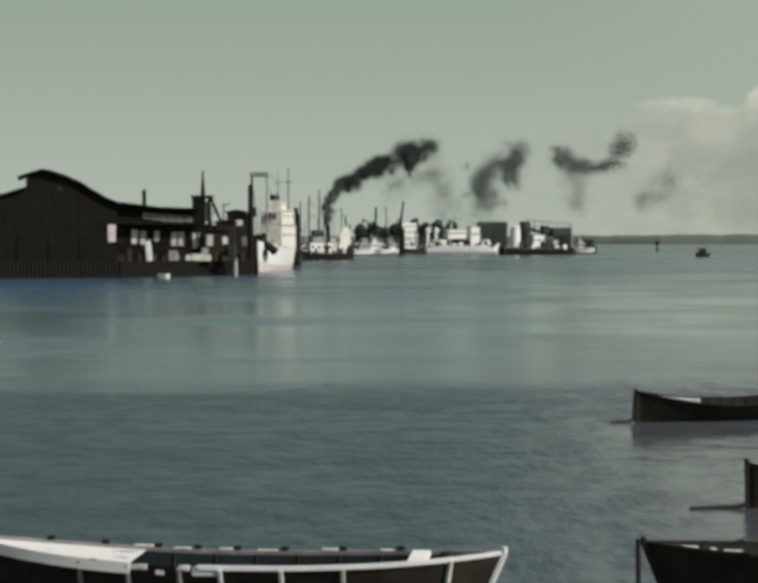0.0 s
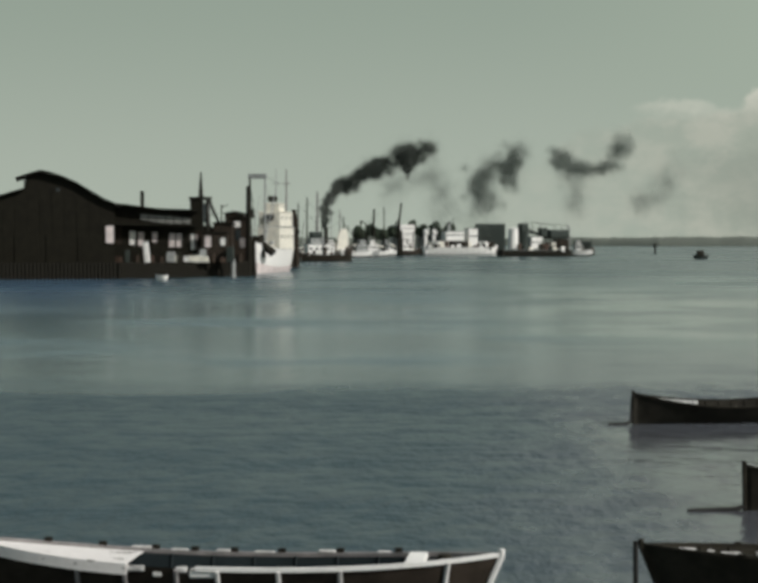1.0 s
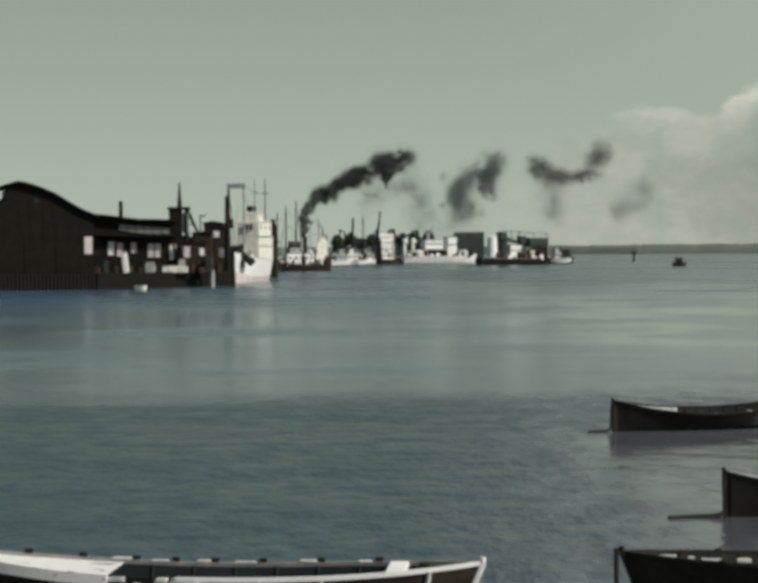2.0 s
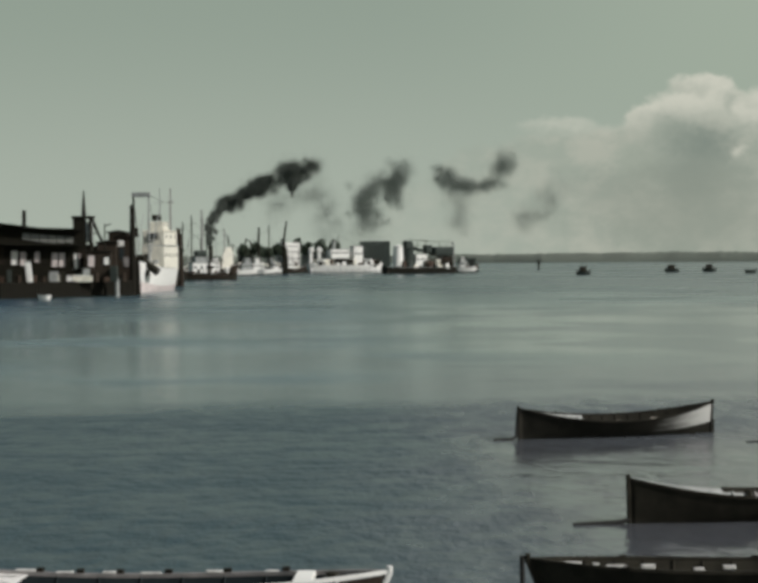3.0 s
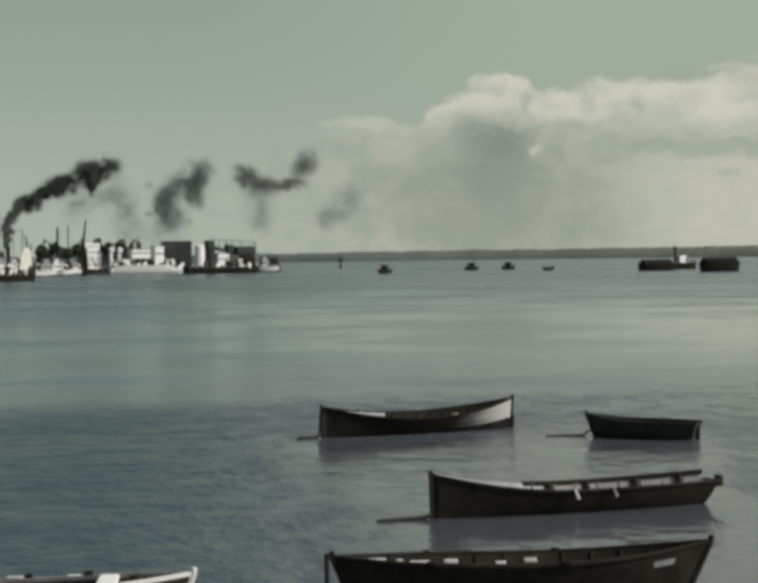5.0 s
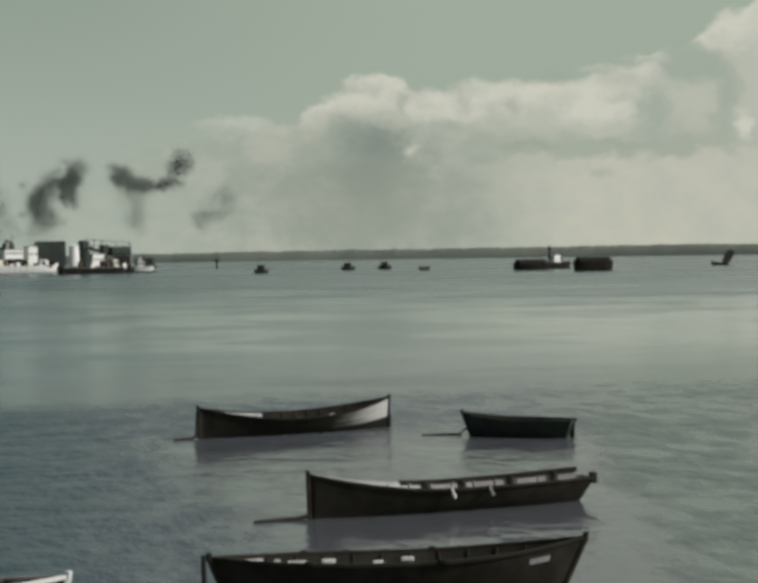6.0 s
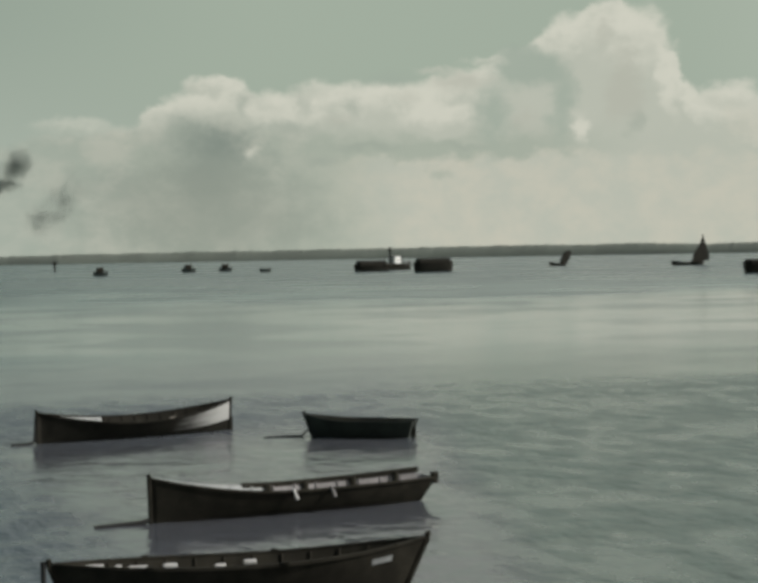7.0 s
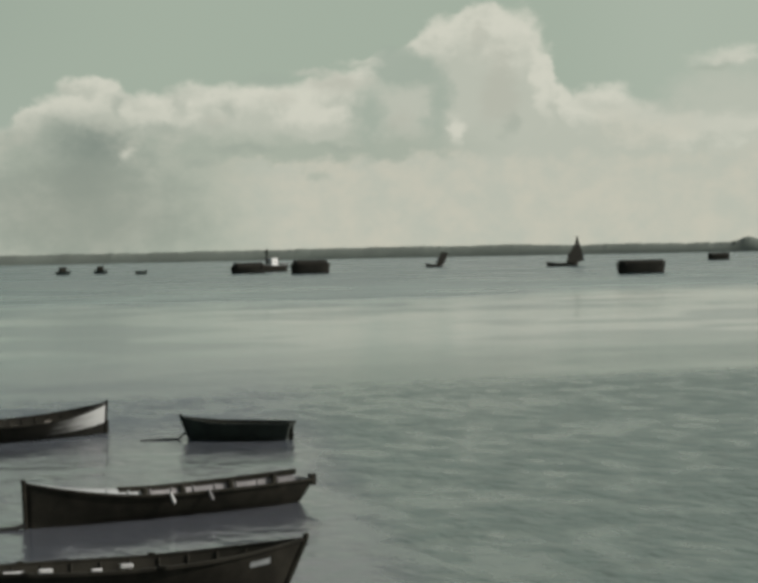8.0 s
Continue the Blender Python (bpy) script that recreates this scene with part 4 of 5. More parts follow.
def ketch(x, y, deg, L, hull_mat, house_mat, mast_h, label, sail=None):
    H = Hull(L, L * 0.27, 2.0, 0.9, 1.1, 0.4, 0.9, 0.6, 0.4, 2.5, 0.5)
    t = vessel("fishing_boat", label, place(x, y, deg), H, hull_mat, DARKGREEN)
    house(t, -L * 0.32, -L * 0.02, L * 0.16, 1.8, 4.2, house_mat, 3)
    house(t, -L * 0.28, -L * 0.12, L * 0.13, 4.38, 6.0, house_mat, 2, DARKGREEN)
    q = random.Random(int(x * 7 + y))
    for k in range(5):                                 # fish boxes, net heaps and gear about the deck
        gx, gy, gh = q.uniform(-0.05, 0.42) * L, q.uniform(-0.5, 0.5), q.uniform(0.5, 1.5)
        part("deck_gear", boxed(gx - 0.5, gx + 0.5, gy - 0.5, gy + 0.5, 1.75, 1.9 + gh, 0.2), q.choice((TAR, WHITEP, CREAM, DARKGREEN, RUST)), t)
    part("stovepipe", rodded((-L * 0.05, 0.3, 4.2), (-L * 0.05, 0.3, 6.4), 0.14), TAR, t)
    mast(t, L * 0.2, 1.4, mast_h, 0.26, 0, -L * 0.25, 0.6)
    mast(t, -L * 0.36, 1.4, mast_h * 0.7, 0.2, 0, -L * 0.1, 0.5)
    stays(t, [((L * 0.2, 0, mast_h * 0.95), (L * 0.5, 0, 2.4)), ((L * 0.2, 0, mast_h * 0.95), (-L * 0.36, 0, mast_h * 0.66))])
    if sail:
        part("furled_sail", rodded((L * 0.18, 0, 3.2), (-L * 0.06, 0, 4.6), 0.35, 0.25), sail, t, "furled pale sail on its boom")
    return t


ketch(-7.48, 600, 212, 13.5, WHITEP, GREYP, 11.0, "white fishing boat with a grey deckhouse at the quay", CREAM)
ketch(0.17, 630, 34, 14.0, WHITEP, WHITEP, 17.5, "white fishing boat with a tall mast at the quay", CREAM)
ketch(-21.56, 532, 212, 11.0, CREAM, GREYP, 17.0, "cream fishing boat with two thin masts", CREAM)
ketch(-12.3, 545, 30, 12.0, WHITEP, WHITEP, 13.0, "white fishing boat lying beyond the trawler", CREAM)
ketch(-18.67, 516, 214, 9.0, WHITEP, CREAM, 18.5, "small white boat with a cream deckhouse and thin mast")
ketch(4.97, 655, 28, 11.0, WHITEP, GREYP, 13.0, "white fishing boat with a grey deckhouse and dark mast", CREAM)
ketch(-3.64, 615, 208, 10.0, GREYP, WHITEP, 10.0, "grey fishing boat with a white deckhouse")
# net lofts and dark sheds on the far quay


def quay_tree(x, y, h, r, label, seed):
    q = random.Random(seed)
    t = thing("tree", place(x, y, 0, 1.9), label, "tree", "trees on the far quay")
    bm = rodded((0, 0, 0), (0.2, 0, h * 0.45), 0.35, 0.24, 8)
    for k in range(6):
        a = k * 1.05 + q.uniform(-0.3, 0.3)
        rod(bm, (0.1, 0, h * q.uniform(0.25, 0.42)), (math.cos(a) * r * 0.6, math.sin(a) * r * 0.6, h * q.uniform(0.55, 0.8)), 0.16, 0.06, 5)
    part("trunk", bm, DARKWOOD, t)
    V, F = [], []
    for k in range(420):
        a, e = q.uniform(0, 6.283), q.uniform(-0.5, 1.0)
        lob = 0.75 + 0.3 * noise.noise(Vector((math.cos(a) * 1.5 + seed, math.sin(a) * 1.5, e * 1.5)))
        rr = r * lob * q.uniform(0.45, 1.0)
        c = Vector((math.cos(a) * rr * math.sqrt(max(0.05, 1 - e * e)), math.sin(a) * rr * math.sqrt(max(0.05, 1 - e * e)), h * 0.64 + e * h * 0.36 * lob))
        s = q.uniform(0.25, 0.6)
        n = len(V)
        for p in ((1, 0, 0), (-1, 0, 0), (0, 1, 0), (0, -1, 0), (0, 0, 0.7), (0, 0, -0.7)):
            V.append(tuple(c[i] + (p[i] + q.uniform(-0.35, 0.35)) * s for i in range(3)))
        F += [(n + a0, n + b0, n + c0) for a0, b0, c0 in ((0, 2, 4), (2, 1, 4), (1, 3, 4), (3, 0, 4), (2, 0, 5), (1, 2, 5), (3, 1, 5), (0, 3, 5))]
    part("crown", mesh_of("crown", V, F, TREE), TREE, t)


quay_hut(-9.15, -3.95, 678, 6.5, DARKGREEN, "small dark green net loft behind the boats", base=1.9)
quay_tree(-7.21, 672, 9.8, 3.4, "dense dark tree behind the white fishing boats", 3)
quay_tree(-2.17, 676, 10.6, 3.8, "dense dark tree behind the white fishing boats", 8)
quay_tree(2.17, 678, 8.6, 3.0, "low dark tree beside a timber dolphin", 5)
quay_tree(18.22, 702, 10.8, 3.4, "dark tree over the ferry's awning", 12)
quay_tree(38.56, 694, 9.0, 2.8, "dark tree beside the square store", 15)
hut = quay_hut(8.6, 15.71, 712, 10.0, WHITEP, "tall white quayside store with grey bands", roof=False, base=1.9, depth=8, deg=24, windows=False)
for z in (3.6, 6.2, 8.4):
    part("string_course", boxed(0.5, 6.6, -0.12, -0.02, z, z + 0.45, 0.03), GREYP, hut)
part("door", boxed(1.2, 5.6, -0.14, -0.02, 0.0, 2.6, 0.03), RUST, hut, "brown double door")
quay_hut(15.94, 33.79, 718, 6.6, DARKGREEN, "long dark store with a low roof behind the white vessel", base=1.9)
quay_hut(38.15, 49.19, 684, 10.2, DARKGREEN, "dark square quayside store", base=1.9, roof=False, depth=12, windows=False)
t = thing("mooring_dolphin", place(7.93, 650, 0), "dark timber dolphin in front of the white store", "post")
part("timber_post", rodded((0, 0, -2), (0, 0, 13.0), 0.75, 0.6), DARKWOOD, t)
part("timber_post", rodded((1.2, 0.3, -2), (0.9, 0.3, 9.5), 0.5, 0.42), DARKWOOD, t)
part("signal_mast", rodded((0.1, 0, 12.6), (1.0, 0, 19.4), 0.42, 0.28), DARKWOOD, t)
t = thing("derrick_post", place(-1.56, 642, 0), "thick dark derrick post standing among the white fishing boats", "post")
part("shaft", rodded((0, 0, -2), (0.5, 0, 17.0), 0.55, 0.35), DARKWOOD, t)
part("jib", rodded((0.3, 0, 9.0), (-4.2, 0, 13.0), 0.22, 0.16), DARKWOOD, t)
part("tackle", boxed(-4.5, -3.9, -0.3, 0.3, 11.2, 12.9, 0.1), DARKWOOD, t)
quay_tree(6.16, 680, 9.8, 3.0, "dense dark tree beside the white store", 31)
quay_tree(14.28, 727, 12.4, 3.4, "dark tree rising behind the white store", 32)
quay_tree(22.96, 706, 11.6, 3.4, "dark tree over the ferry's awning", 21)
quay_tree(28.85, 708, 11.0, 3.2, "dark tree over the ferry's awning", 22)
ketch(11.8, 660, 30, 10.0, TARBROWN, WHITEP, 9.0, "small dark-hulled boat with a white deckhouse")


def white_ferry():
    H = Hull(31, 6.0, 3.0, 1.5, 0.9, 0.4, 0.9, 0.8, 0.6, 3.0, 0.5)
    t = vessel("harbour_ferry", "long white harbour steamer with dark awnings", place(31.74, 676, 22), H, WHITEP, GREYP)
    house(t, -13, -6, 4.6, 2.6, 5.4, CREAM, 6, DARKGREEN)
    house(t, -7.0, 0.4, 4.4, 5.6, 9.0, WHITEP, 5, GREYP)
    house(t, 2.5, 6.2, 4.2, 2.6, 10.2, WHITEP, 3, DARKGREEN)
    part("awning", boxed(-4.6, 2.2, -2.6, 2.6, 3.4, 5.2, 0.3), DARKWOOD, t)
    for x in (-14.6, -11.2):                           # tall white cowl ventilators
        v = part("ventilator", rodded((x, 0, 2.8), (x, 0, 8.6), 0.7, 0.7, 14), WHITEP, t)
        part("cowl", rodded((x - 0.2, 0, 8.4), (x + 0.9, 0, 9.2), 1.0, 1.1, 14), WHITEP, v)
    funnel(t, -5.0, 9.0, 12.8, 0.7, GREYP)
    mast(t, -3.0, 9.0, 14.5, 0.13, 0, 0, 0.8)
    mast(t, 10.5, 2.8, 9.0, 0.12, 0, 0, 0.6)
    for i in range(9):
        x, y, z = H.at(-0.7 + i * 0.16, 0.62, -1)
        part("porthole", rodded((x, y - 0.05, z), (x, y + 0.1, z), 0.22, 0.22, 10), GLASS, t)
    for x in (-11.5, 8.0):
        lb = Hull(3.4, 1.2, 0.6, 0.3, 0.2, 0.2, 0.2, 0.2, 0.0, 2.4)
        boat = part("lifeboat", lb.skin("lifeboat", WHITEP, nu=17, nv=7), WHITEP, t, "white lifeboat on its davits")
        boat.location = (x, -2.9, 4.6)
        part("davit", rodded((x - 1.2, -2.5, 2.8), (x - 1.2, -2.9, 5.8), 0.1), GREYP, t)
        part("davit", rodded((x + 1.2, -2.5, 2.8), (x + 1.2, -2.9, 5.8), 0.1), GREYP, t)
    for k in range(12):
        gx = -14.5 + k * 2.35
        part("deck_gear", boxed(gx, gx + 1.1 + 0.3 * (k % 3), -2.7, -1.6, 3.0, 3.9 + 0.45 * ((k * 5) % 4), 0.2), (WHITEP, TAR, CREAM, RUST, WHITEP)[k % 5], t)
    part("gangway_shade", boxed(7.5, 11.5, -2.2, 2.2, 3.0, 5.0, 0.2), RUST, t)
    stays(t, [((-3.0, 0, 14), (10.5, 0, 8.8)), ((-3.0, 0, 14), (-14.5, 0, 3.6)), ((10.5, 0, 8.8), (15, 0, 3.8))])


white_ferry()


def dredger():
    H = Hull(29.5, 6.2, 2.2, 1.3, 0.3, 0.3, 0.5, 0.5, 0.9, 6.0, 0.3)
    t = vessel("dredger", "black-hulled dredger with white deckhouses and a dark awning", place(56.85, 636, 22), H, PITCH)
    part("water_tank", rodded((-9.2, 0, 2.0), (-9.2, 0, 9.8), 1.95, 1.7, 20), WHITEP, t, "tall white round tank")
    part("tank_cap", rodded((-9.2, 0, 9.8), (-9.2, 0, 10.3), 1.9, 0.6, 20), WHITEP, t)
    house(t, -2.9, 1.4, 3.8, 2.0, 7.0, WHITEP, 3, DARKGREEN)
    part("hopper", rodded((-5.2, 0, 2.0), (-5.2, 0, 8.6), 1.4, 2.0, 12), DARKGREEN, t)
    part("hopper_head", boxed(-6.8, -3.8, -1.7, 1.7, 8.6, 11.8, 0.5), DARKGREEN, t)
    for a, c in ((-5.4, 12.6), (-2.4, 12.2), (3.4, 10.4), (6.6, 11.0), (9.2, 10.6)):
        part("davit_post", rodded((a, -1.2, 2.0), (a + 0.3, -1.2, c), 0.14, 0.09), DARKWOOD, t)
    stays(t, [((-5.1, -1.2, 12.4), (6.8, -1.2, 10.8)), ((-2.1, -1.2, 12.0), (12, -1, 11.2)), ((3.6, -1.2, 10.2), (-9.6, 0, 9.8))], 0.06)
    for k in range(11):
        gx = -10.5 + k * 2.1
        part("deck_gear", boxed(gx, gx + 1.2, -2.7, -1.5, 2.0, 2.8 + 0.6 * ((k * 7) % 4), 0.25), (TAR, RUST, DARKGREEN, CREAM, TAR)[k % 5], t)
    part("chute", boxed(1.2, 3.8, -1.5, 1.5, 7.2, 10.2, 0.4), DARKGREEN, t)
    part("coal_bunker", boxed(1.6, 4.4, -1.4, 1.4, 2.0, 4.6, 0.3), RUST, t)
    part("bucket_frame", rodded((-3.0, 0, 9.0), (3.0, 0, 7.6), 0.7, 0.5), DARKGREEN, t)
    part("awning", boxed(4.2, 12.2, -2.6, 2.6, 6.4, 9.6, 0.7), DARKGREEN, t)
    part("winch_house", boxed(7.4, 12.0, -1.6, 1.6, 2.0, 6.2, 0.4), TARBROWN, t)
    for x in (4.5, 8.0, 11.7):
        part("awning_post", rodded((x, -2.4, 2.0), (x, -2.4, 7.5), 0.2), TAR, t)
        part("awning_post", rodded((x, 2.4, 2.0), (x, 2.4, 7.5), 0.2), TAR, t)
    house(t, 5.0, 7.2, 3.2, 2.0, 5.0, CREAM, 2)
    part("dinghy", boxed(8.4, 10.0, -2.9, -1.6, 1.6, 3.6, 0.4), WHITEP, t, "white boat slung on the side")
    part("gantry_post", rodded((11.9, -1, 2), (11.9, -1, 11.4), 0.22), GREYP, t)
    part("gantry_post", rodded((13.8, 1, 2), (13.8, 1, 11.0), 0.22), GREYP, t)
    part("gantry_beam", rodded((11.9, -1, 11.2), (13.8, 1, 10.8), 0.2), GREYP, t)
    mast(t, 1.6, 2.0, 11.8, 0.2, 0, 2.5, 0.6)


dredger()
t = ketch(75.02, 650, 0, 8.5, WHITEP, WHITEP, 5.0, "small white launch beyond the dredger")
quay_hut(76.61, 83.05, 690, 3.4, DARKGREEN, "low dark landing stage hut", base=1.9, roof=False, depth=4)
stage = quay_block("pavement", [(74.12, 688), (83.95, 688), (85.41, 700), (75.41, 700)], 1.9, "low dark landing stage")


# ---------------------------------------------------------------- smoke
def smoke(name, path, radii, n, label, seed, size=(0.035, 0.085), material=SOOT, even=2.0):
    """Soot hanging in the air: many small flecks, thick in the middle of each billow, thinning outwards."""
    r = np.random.RandomState(seed)
    tet = np.array([(1, 1, 1), (1, -1, -1), (-1, 1, -1), (-1, -1, 1)], float)
    tri = np.array([(0, 2, 1), (0, 1, 3), (0, 3, 2), (1, 2, 3)])
    P = np.array(path, float)
    R = np.array(radii, float)
    billows = []
    for k in range(len(P) * 26):
        f = r.uniform(0, len(P) - 1)
        i = min(int(f), len(P) - 2)
        g = f - i
        c, q = P[i] * (1 - g) + P[i + 1] * g, R[i] * (1 - g) + R[i + 1] * g
        billows.append((c + r.normal(0, 0.44, 3) * q, q * r.uniform(0.15, 0.52)))
    w = np.array([b[1] ** even for b in billows])
    pick = r.choice(len(billows), n, p=w / w.sum())
    C = np.array([billows[k][0] for k in pick])
    Q = np.array([billows[k][1] for k in pick])
    pts = C + r.normal(0, 1.0, (n, 3)) * (Q * np.where(r.uniform(0, 1, n) < 0.2, 1.15, 0.58))[:, None]
    s = r.uniform(size[0], size[1], n)
    V = (pts[:, None, :] + tet[None] * s[:, None, None]).reshape(-1, 3)
    F = (tri[None] + (np.arange(n) * 4)[:, None, None]).reshape(-1)
    me = bpy.data.meshes.new(name)
    me.vertices.add(len(V))
    me.vertices.foreach_set("co", V.ravel())
    me.loops.add(len(F))
    me.loops.foreach_set("vertex_index", F.astype(np.int32))
    me.polygons.add(len(F) // 3)
    me.polygons.foreach_set("loop_start", np.arange(0, len(F), 3, dtype=np.int32))
    me.polygons.foreach_set("loop_total", np.full(len(F) // 3, 3, dtype=np.int32))
    me.update(calc_edges=True)
    me.materials.append(material)
    ob = new(name, me)
    return tagged(ob, label, "smoke", kind="stuff")


FUNNEL = (-14.37 - 0.2, 500.0, 9.8)
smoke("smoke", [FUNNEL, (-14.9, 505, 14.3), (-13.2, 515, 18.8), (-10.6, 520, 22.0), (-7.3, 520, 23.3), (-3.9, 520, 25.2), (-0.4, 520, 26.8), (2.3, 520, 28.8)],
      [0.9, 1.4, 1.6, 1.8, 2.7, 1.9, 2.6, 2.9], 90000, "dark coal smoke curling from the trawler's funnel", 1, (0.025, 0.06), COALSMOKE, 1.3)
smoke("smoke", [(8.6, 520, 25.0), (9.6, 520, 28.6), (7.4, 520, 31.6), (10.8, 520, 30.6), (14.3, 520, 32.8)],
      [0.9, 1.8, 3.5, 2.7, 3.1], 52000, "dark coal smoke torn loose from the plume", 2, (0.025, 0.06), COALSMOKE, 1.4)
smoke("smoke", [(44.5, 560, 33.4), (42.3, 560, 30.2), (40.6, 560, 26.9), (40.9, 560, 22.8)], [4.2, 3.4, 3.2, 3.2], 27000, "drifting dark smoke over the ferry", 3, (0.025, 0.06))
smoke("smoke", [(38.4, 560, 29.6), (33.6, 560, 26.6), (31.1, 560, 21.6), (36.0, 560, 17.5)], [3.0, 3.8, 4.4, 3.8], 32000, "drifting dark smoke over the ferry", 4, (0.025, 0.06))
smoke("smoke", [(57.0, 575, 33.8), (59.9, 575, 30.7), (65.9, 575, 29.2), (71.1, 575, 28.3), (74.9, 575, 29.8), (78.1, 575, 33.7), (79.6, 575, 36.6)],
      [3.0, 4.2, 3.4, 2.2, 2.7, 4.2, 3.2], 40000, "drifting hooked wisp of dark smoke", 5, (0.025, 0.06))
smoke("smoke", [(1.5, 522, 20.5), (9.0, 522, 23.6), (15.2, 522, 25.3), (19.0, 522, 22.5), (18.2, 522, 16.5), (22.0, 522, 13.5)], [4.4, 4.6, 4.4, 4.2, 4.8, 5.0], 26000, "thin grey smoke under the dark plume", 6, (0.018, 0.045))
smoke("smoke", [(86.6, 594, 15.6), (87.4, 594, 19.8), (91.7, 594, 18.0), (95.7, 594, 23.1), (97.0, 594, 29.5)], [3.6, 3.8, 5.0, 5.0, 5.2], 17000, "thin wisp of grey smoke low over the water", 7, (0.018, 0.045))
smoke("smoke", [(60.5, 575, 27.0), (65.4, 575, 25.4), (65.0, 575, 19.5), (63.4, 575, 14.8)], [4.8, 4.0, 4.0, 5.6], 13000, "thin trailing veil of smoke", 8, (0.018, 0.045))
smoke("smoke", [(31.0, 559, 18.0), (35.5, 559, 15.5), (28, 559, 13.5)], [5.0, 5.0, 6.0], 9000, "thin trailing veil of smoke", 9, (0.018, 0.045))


# ---------------------------------------------------------------- small craft far out
def far_boat(x, y, deg, L, label, cover=True):
    H = Hull(L, L * 0.36, 1.1, 0.4, 0.5, 0.3, 0.3, 0.2, 0.5, 2.4)
    t = thing("lighter_boat", place(x, y, deg), label, "boat", "small boats at their moorings")
    part("hull", H.skin("hull", DARKGREEN, nu=21, nv=7), DARKGREEN, t)
    part("deck", H.deck("deck", DARKWOOD, 0.93), DARKWOOD, t)
    if cover:
        part("cabin", boxed(-L * 0.28, L * 0.18, -L * 0.14, L * 0.14, 1.0, 2.7, 0.3), TAR, t)
        part("mast", rodded((L * 0.2, 0, 1), (L * 0.2, 0, 3.4), 0.1, 0.07), DARKWOOD, t)
    for side in (1, -1):
        part("gunwale", H.rail("gunwale", DARKWOOD, side), DARKWOOD, t)
    return t


far_boat(101, 556, 4, 4.8, "small dark boat with a cabin at its mooring")
far_boat(142, 611, 8, 5.4, "small dark boat with a cabin lying to a buoy")
far_boat(157, 618, -4, 5.0, "small dark boat with a low cabin and mast")
far_boat(157, 565, 10, 4.2, "open dark boat at its mooring", False)
t = thing("channel_marker", place(117, 750, 0), "thin dark channel marker post standing in the water", "marker")
part("shaft", rodded((0, 0, -2), (0, 0, 4.2), 0.5, 0.35), DARKWOOD, t)
part("topmark", boxed(-0.7, 0.7, -0.7, 0.7, 2.8, 4.0, 0.15), DARKWOOD, t)


def barge(x, y, deg, L, free, label, material=PITCH, hump=0.0, full=3.6):
    H = Hull(L, L * 0.3, free, 0.8, 0.10, 0.06, 0.5, 0.4, 0.25, full, 0.35)
    t = thing("barge", place(x, y, deg), label, "barge", "barges at anchor")
    part("hull", H.skin("hull", material, nu=25, nv=7), material, t)
    part("deck", H.deck("deck", DARKWOOD, 0.95), DARKWOOD, t)
    for side in (1, -1):
        part("rubbing_strake", H.rail("rubbing_strake", TAR, side, 0.12, 0.2), TAR, t)
    if hump:
        part("hatch_cover", boxed(-L * 0.42, L * 0.40, -L * 0.12, L * 0.12, free - 0.6, free + hump, min(0.7, 0.45 * hump)), PITCH, t)
    for xx in (-L * 0.45, L * 0.45):
        part("bollard", rodded((xx, 0, free), (xx, 0, free + 0.6), 0.18), RUST, t)
    return t


barge(179.3, 523, 186, 12.0, 1.9, "dark loaded lighter lying beside a steamer", hump=1.5, full=1.7)
barge(183.9, 481, 2, 12.4, 2.7, "dark covered barge lying beside a steamer", hump=1.3)
H = Hull(16, 4.2, 2.1, 1.0, 0.8, 0.4, 0.6, 0.5, 0.4, 2.6)
t = vessel("steam_launch", "dark steam launch with a white wheelhouse between two barges", place(197.2, 548, 38), H, TAR)
house(t, -3.9, -0.4, 2.6, 1.3, 4.3, WHITEP, 1, WHITEP)
mast(t, -4.9, 1.3, 7.6, 0.42, 0, 0, 0.7)
funnel(t, 1.4, 1.3, 4.4, 0.5, TAR)


def sailing_lighter(x, y, deg, L, sail_h, label, furled=False):
    H = Hull(L, L * 0.3, 1.0, 0.5, 0.5, 0.5, 0.5, 0.4, 0.4, 2.4)
    t = thing("sailing_boat", place(x, y, deg), label, "boat")
    part("hull", H.skin("hull", TAR, nu=21, nv=7), TAR, t)
    part("deck", H.deck("deck", DARKWOOD, 0.9), DARKWOOD, t)
    part("mast", rodded((L * 0.44, 0, 0.8), (L * 0.45, 0, sail_h), 0.16, 0.08), DARKWOOD, t)
    bm = bmesh.new()
    if furled:      # brailed up to a slanting gaff
        prism(bm, [(L * 0.12, 0.7), (L * 0.50, 0.8), (L * 0.68, sail_h * 0.5), (L * 0.80, sail_h * 0.85), (L * 0.70, sail_h), (L * 0.44, sail_h * 0.97), (L * 0.30, sail_h * 0.72), (L * 0.16, sail_h * 0.42)], -0.2, 0.2)
    else:
        prism(bm, [(L * 0.10, 1.0), (L * 0.66, 1.5), (L * 0.63, sail_h * 0.42), (L * 0.53, sail_h * 0.72), (L * 0.47, sail_h * 0.98), (L * 0.37, sail_h * 0.68), (L * 0.17, sail_h * 0.36)], -0.12, 0.12)
    part("sail", bm, PITCH, t, "dark tanned sail")
    return t


